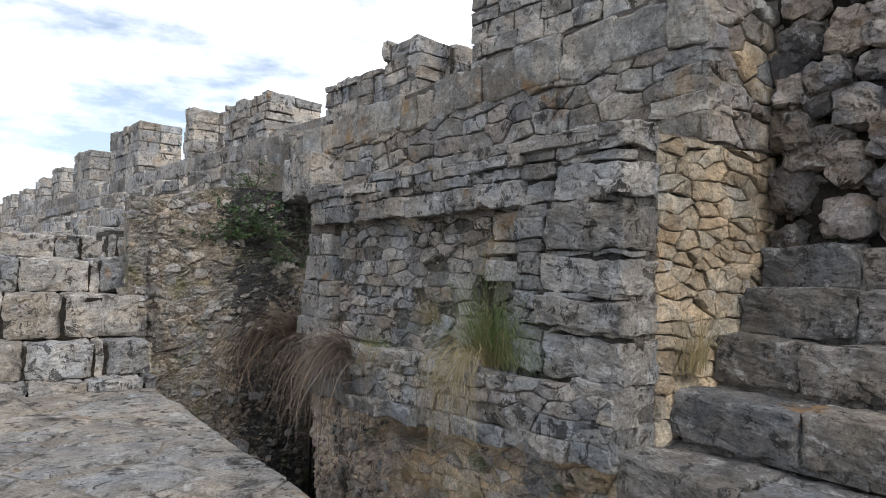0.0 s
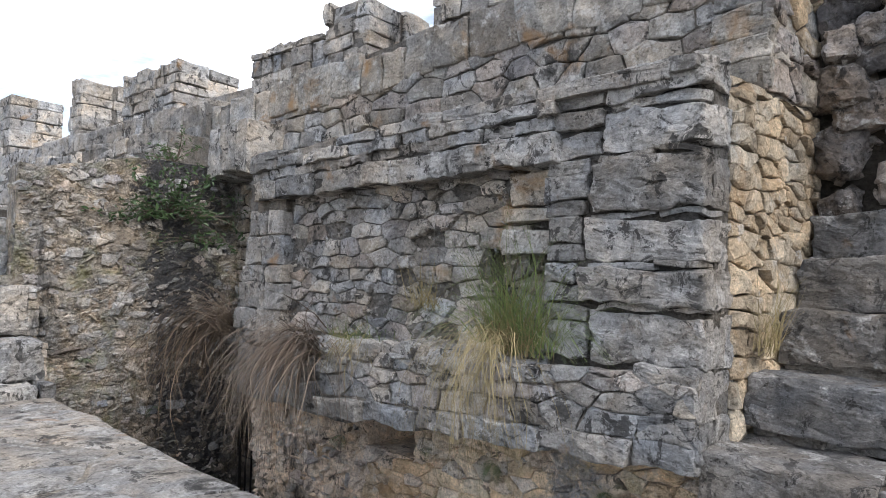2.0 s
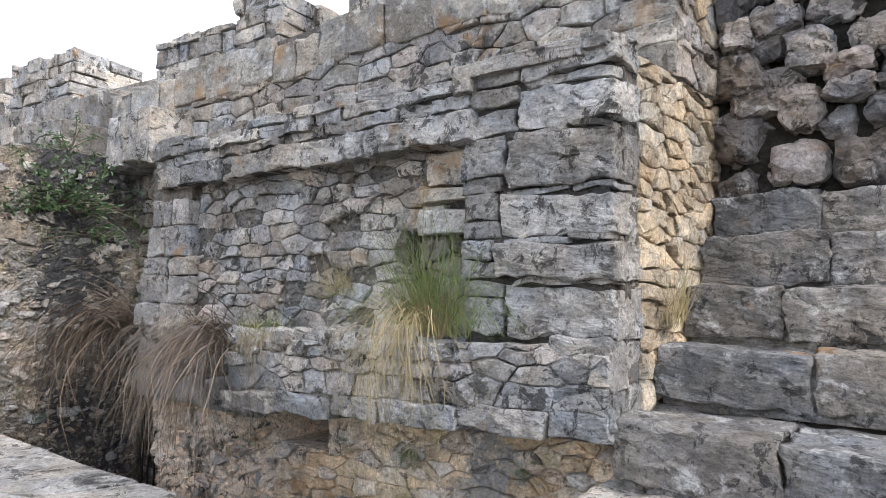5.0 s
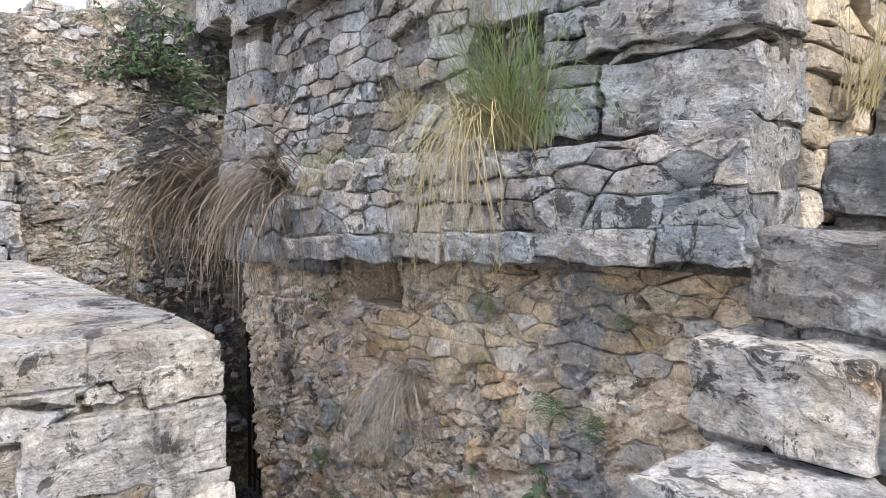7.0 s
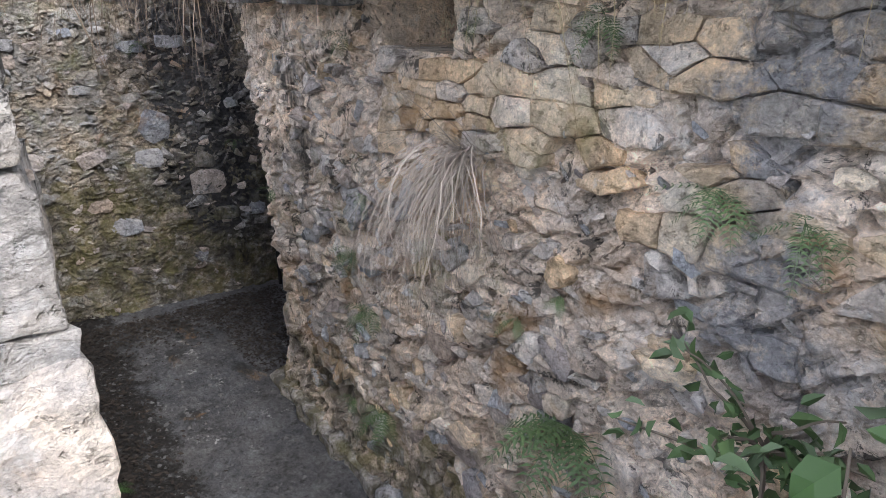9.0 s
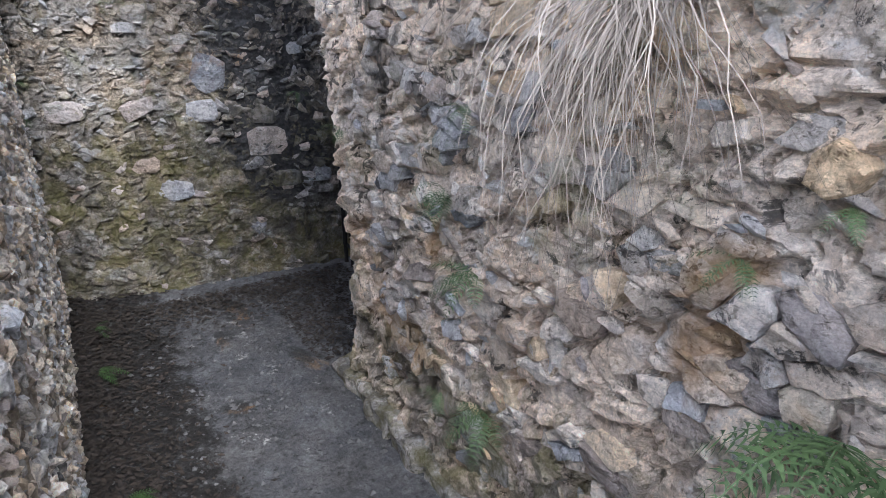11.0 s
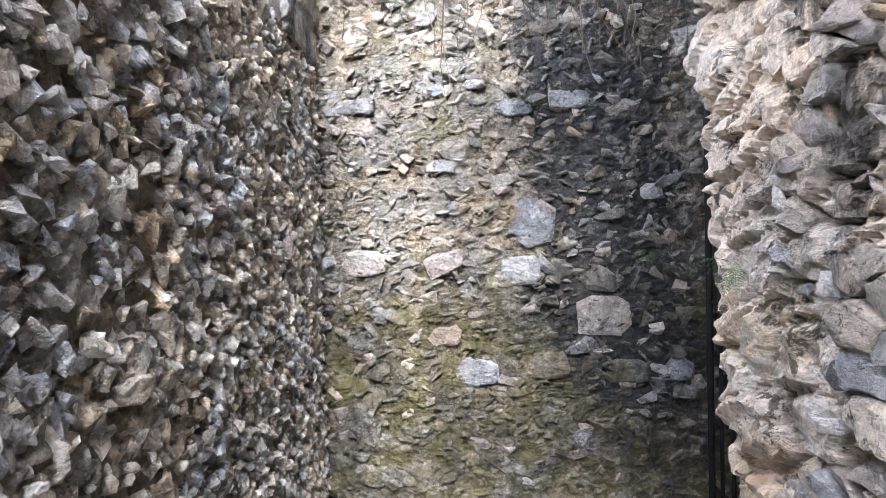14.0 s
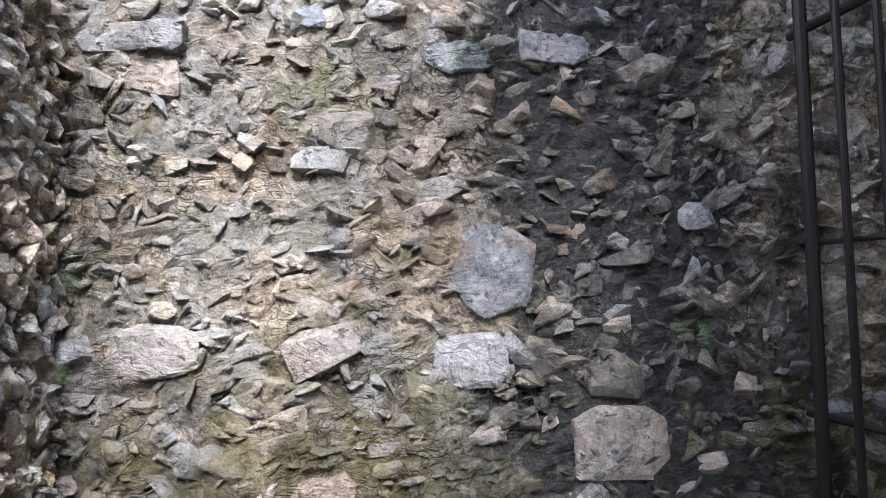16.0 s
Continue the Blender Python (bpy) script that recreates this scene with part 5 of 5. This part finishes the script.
def fern(root, size, fronds, out, seed, mat=FERN, label="small green fern rooted in a wall joint", droop=0.2):
    """A rosette of fronds with paired leaflets."""
    r = random.Random(seed)
    out = Vector(out).normalized()
    across = out.cross(Vector((0, 0, 1))).normalized()
    plant = tagged(empty("fern", root), label=label, category="fern", group="ferns on the walls")
    for _ in range(fronds):
        verts, faces = [], []
        d = (out * r.uniform(0.4, 1.0) + across * r.gauss(0, 0.8) + Vector((0, 0, r.uniform(-0.3, 0.8)))).normalized()
        p, L, n = Vector((0, 0, 0)), size * r.uniform(0.6, 1.1), 12
        pts = [p.copy()]
        for i in range(n):
            d = (d + Vector((0, 0, -droop * 0.66 * r.uniform(0.6, 1.4)))).normalized()
            p = p + d * L / n
            if p.dot(out) < 0.008:
                p = p + out * (0.008 - p.dot(out))
            pts.append(p.copy())
        side = d.cross(Vector((0, 0, 1)))
        side = (side if side.length > 0.1 else across).normalized()
        ribbon(verts, faces, pts, size * 0.008, side)
        for i in range(2, n + 1):
            w = size * 0.15 * math.sin(math.pi * min(1, (i + 1.5) / (n + 2))) * r.uniform(0.8, 1.15)
            for sgn in (-1, 1):
                ahead = (pts[i] - pts[i - 1]).normalized()
                tip = pts[i] + side * sgn * w + ahead * w * 0.45 + Vector((0, 0, -0.15 * w))
                mid = pts[i] + side * sgn * w * 0.5
                o = len(verts)
                verts += [pts[i], mid + ahead * w * 0.22, tip, mid - ahead * w * 0.0]
                faces.append((o, o + 1, o + 2, o + 3))
        put("frond", verts, faces, mat, plant)
    return plant


def leafy(name, root, branches, length, leaf, per, out, seed, mat, label, rise=0.5, category="shrub", leaf_w=0.45, spread=0.8):
    """A shrub of bent twigs, each carrying its own leaves."""
    r = random.Random(seed)
    out = Vector(out).normalized()
    across = out.cross(Vector((0, 0, 1))).normalized()
    plant = tagged(empty(name, root), label=label, category=category)
    for _ in range(branches):
        d = (out * r.uniform(0.2, 1.0) + across * r.gauss(0, spread) + Vector((0, 0, r.uniform(-0.5, 1.0) * rise + 0.1))).normalized()
        p, L, n = Vector((0, 0, 0)), length * r.uniform(0.45, 1.1), 8
        pts = [p.copy()]
        for i in range(n):
            d = (d + Vector((r.gauss(0, 0.14), r.gauss(0, 0.14), r.gauss(0, 0.14) - 0.03))).normalized()
            p = p + d * L / n
            if p.dot(out) < 0.02:
                p = p + out * (0.02 - p.dot(out))
            pts.append(p.copy())
        verts, faces = [], []
        for i, q in enumerate(pts):
            w = 0.006 * (1 - 0.8 * i / n) + 0.001
            for k in range(4):
                verts.append(q + across * w * math.cos(k * 1.571) + Vector((0, 0, 1)) * w * math.sin(k * 1.571))
        for i in range(n):
            for k in range(4):
                faces.append((4 * i + k, 4 * i + (k + 1) % 4, 4 * i + 4 + (k + 1) % 4, 4 * i + 4 + k))
        twig = put("twig", verts, faces, TWIG, plant)
        lv, lf = [], []
        for _ in range(per):
            i = r.randint(2, n)
            q = pts[i] + Vector((r.gauss(0, 0.02), r.gauss(0, 0.02), r.gauss(0, 0.02)))
            a = Vector((r.gauss(0, 1), r.gauss(0, 1), r.gauss(-0.3, 0.6))).normalized()
            b = a.cross(Vector((r.gauss(0, 1), r.gauss(0, 1), r.gauss(0, 1)))).normalized()
            c = a.cross(b) * 0.12
            s, o = leaf * r.uniform(0.6, 1.2), len(lv)
            lv += [q, q + a * s * 0.3 + b * s * leaf_w * 0.5 + c * s * 1.6, q + a * s * 0.7 + b * s * leaf_w * 0.36 + c * s * 1.2, q + a * s - c * s, q + a * s * 0.7 - b * s * leaf_w * 0.36 + c * s * 1.2, q + a * s * 0.3 - b * s * leaf_w * 0.5 + c * s * 1.6, q + a * s * 0.5]
            lf += [(o, o + 1, o + 6), (o + 1, o + 2, o + 6), (o + 2, o + 3, o + 6), (o + 3, o + 4, o + 6), (o + 4, o + 5, o + 6), (o + 5, o, o + 6)]
        tagged(put("leaf_spray", lv, lf, mat, plant), kind="stuff")
    return plant


FRONT = (0, -1, 0)
hanging_grass("dry_grass_tussock", (-3.74, -0.04, 2.76), 420, 1.1, (-0.7, -0.75, 0), 0.5, DRY, "large brown dry grass tussock hanging beside the pier", 1, root_w=0.13, droop=0.85, width=0.0056)
hanging_grass("dry_grass_tussock", (-2.5, -0.12, 2.7), 400, 1.0, (-0.2, -1, 0), 0.4, DRY, "brown dry grass tussock hanging over the sill", 2, root_w=0.13, droop=1.0, width=0.005)
hanging_grass("dry_grass_tussock", (-1.6, 0.08, 1.78), 230, 0.66, FRONT, 0.24, BLEACHED, "bleached dry grass tussock hanging on the lower wall", 3, root_w=0.035, droop=1.15, width=0.0019, upright=0.0)
upright_grass("niche_grass", (-0.9, -0.03, 2.8), 380, 0.7, FRONT, GREEN, "tall green grass growing out of the niche", 4, root_w=0.1, spread=0.32, width=0.0024, fall=0.3)
hanging_grass("straw_grass", (-0.92, -0.15, 2.86), 170, 0.95, FRONT, 0.09, STRAW, "yellow straw hanging from the niche over the sill", 5, root_w=0.06, droop=1.7, upright=0.3, category="grass", width=0.0015)
upright_grass("niche_grass", (-0.9, -0.05, 2.78), 90, 0.6, FRONT, STRAW, "yellowed grass among the green in the niche", 14, root_w=0.09, spread=0.3, width=0.0016, fall=0.3)
upright_grass("panel_grass", (-1.62, 0.06, 2.98), 60, 0.32, FRONT, STRAW, "thin straw tuft on the panel", 6, spread=0.5)
upright_grass("sill_grass", (-2.1, -0.08, 2.72), 140, 0.26, FRONT, GREEN, "short green grass on the sill", 7, root_w=0.16, spread=0.5, fall=0.3)
hanging_grass("straw_grass", (-2.05, -0.13, 2.74), 90, 0.24, FRONT, 0.4, STRAW, "short yellow straw on the sill edge", 8, root_w=0.1, category="grass")
upright_grass("side_grass", (0.1, 0.42, 2.86), 60, 0.34, (1, -0.3, 0), STRAW, "thin yellow grass at the foot of the side face", 9, root_w=0.04)
upright_grass("corbel_grass", (-3.75, 0.3, 3.7), 70, 0.3, (-0.5, -1, 0), STRAW, "dry grass in the corner below the corbel", 10, spread=0.6)
hanging_grass("dry_roots", (-4.62, 0.34, 2.55), 70, 0.7, (1, -0.3, 0), 0.4, DRY, "dry roots trailing down the dark corner", 12, root_w=0.2)

for i, (x, z, size, n) in enumerate(((-3.32, 1.27, 0.12, 7), (-2.3, 1.48, 0.12, 7), (-2.44, 1.2, 0.17, 6), (-2.24, 0.97, 0.2, 10), (-2.18, 0.5, 0.2, 10), (-2.48, 0.42, 0.11, 8), (-1.13, 1.06, 0.3, 16), (-0.78, 1.86, 0.17, 9), (-0.6, 1.84, 0.15, 7), (-1.13, 2.19, 0.14, 10), (-2.4, 2.1, 0.14, 7), (-1.6, 2.17, 0.1, 6), (-1.2, 1.46, 0.09, 5), (-1.37, 1.32, 0.11, 6), (-0.45, 2.2, 0.12, 6))):
    fern((x, 0.1, z), size * 1.05, int(n * 1.2), FRONT, 100 + i, label="bushy green fern low on the lower wall" if n > 12 else "small green fern rooted in a wall joint")
for i, (a, z, size, n) in enumerate(((1.1, 1.99, 0.13, 9), (0.14, 1.25, 0.09, 6), (0.15, 1.45, 0.1, 6), (1.66, 1.3, 0.12, 6), (0.55, 2.45, 0.14, 7))):
    fern(END_PL.at(a, z, 0.02), size, n, (1, -0.2, 0), 130 + i)
fern((-3.9, -1.0, 0.1), 0.16, 9, (0, 1, 0.3), 140, BROAD, "low green weed in the litter by the wall")
fern((-2.9, -0.98, 0.08), 0.16, 8, (0, 1, 0.3), 141, BROAD, "low green weed in the litter by the wall")
fern((-4.3, -0.98, 0.16), 0.11, 7, (0, 1, 0.3), 142, BROAD, "low green weed in the litter by the wall")
fern((0.42, 1.2, 3.56), 0.1, 8, FRONT, 143)
fern((0.62, 1.2, 3.62), 0.1, 8, FRONT, 144)
leafy("wall_shrub", END_PL.at(1.15, 3.75, 0.0), 22, 0.75, 0.06, 30, (1, -0.3, 0), 150, LEAF, "dark green shrub rooted in the end wall", rise=0.5, leaf_w=0.4)
leafy("wall_shrub", END_PL.at(1.2, 4.2, 0.0), 8, 0.34, 0.045, 20, (0.6, -0.3, 1), 151, FERN, "light green shrub on top of the end wall", rise=0.8, leaf_w=0.3)
leafy("wall_shrub", END_PL.at(1.4, 3.5, 0.0), 9, 0.5, 0.05, 10, (1, -0.3, 0), 152, LEAF, "thin twiggy shrub in the dark corner", rise=0.3)
leafy("broad_leaf_plant", (-0.28, -0.12, 1.2), 13, 0.4, 0.115, 7, (0, -1, 0.4), 153, BROAD, "broad-leaved green plant below the side steps", rise=1.0, category="plant", leaf_w=0.75, spread=0.55)
leafy("dark_plant", (-0.56, 0.06, 1.36), 10, 0.36, 0.06, 14, (0, -1, 0.2), 154, LEAF, "dark green plant on the lower wall", rise=0.9, category="plant", spread=0.4)
leafy("side_plant", (-0.02, -0.02, 2.02), 6, 0.14, 0.035, 12, (-0.5, -1, 0.2), 155, BROAD, "small green plant beside the step blocks", rise=0.6, category="plant")


# ---- iron gate at the end of the court ----
def rod(points, radius, sides=8):
    verts, faces = [], []
    a, b = Vector(points[0]), Vector(points[1])
    d = (b - a).normalized()
    u = d.orthogonal().normalized()
    v = d.cross(u)
    for p in (a, b):
        for k in range(sides):
            t = 2 * math.pi * k / sides
            verts.append(p + (u * math.cos(t) + v * math.sin(t)) * radius)
    for k in range(sides):
        faces.append((k, (k + 1) % sides, sides + (k + 1) % sides, sides + k))
    faces += [tuple(range(sides - 1, -1, -1)), tuple(range(sides, 2 * sides))]
    return verts, faces


def build_gate():
    gate = tagged(empty("iron_gate", (-4.66, 0.6, 0.1)), label="black wrought-iron bar gate closing the side passage", category="gate")
    x = 0.0
    for i in range(10):
        v, f = rod(((x, 0, 0.0), (x + 0.0, 0, 1.93 if i else 2.05)), 0.015 if i in (0, 9) else 0.009)
        put("bar", v, f, IRON, gate)
        x += 0.105
    for z, rad in ((1.85, 0.012), (1.335, 0.006), (0.93, 0.01), (0.12, 0.012)):
        v, f = rod(((-0.05, 0.012, z), (0.98, 0.012, z)), rad)
        put("rail", v, f, IRON, gate)


build_gate()
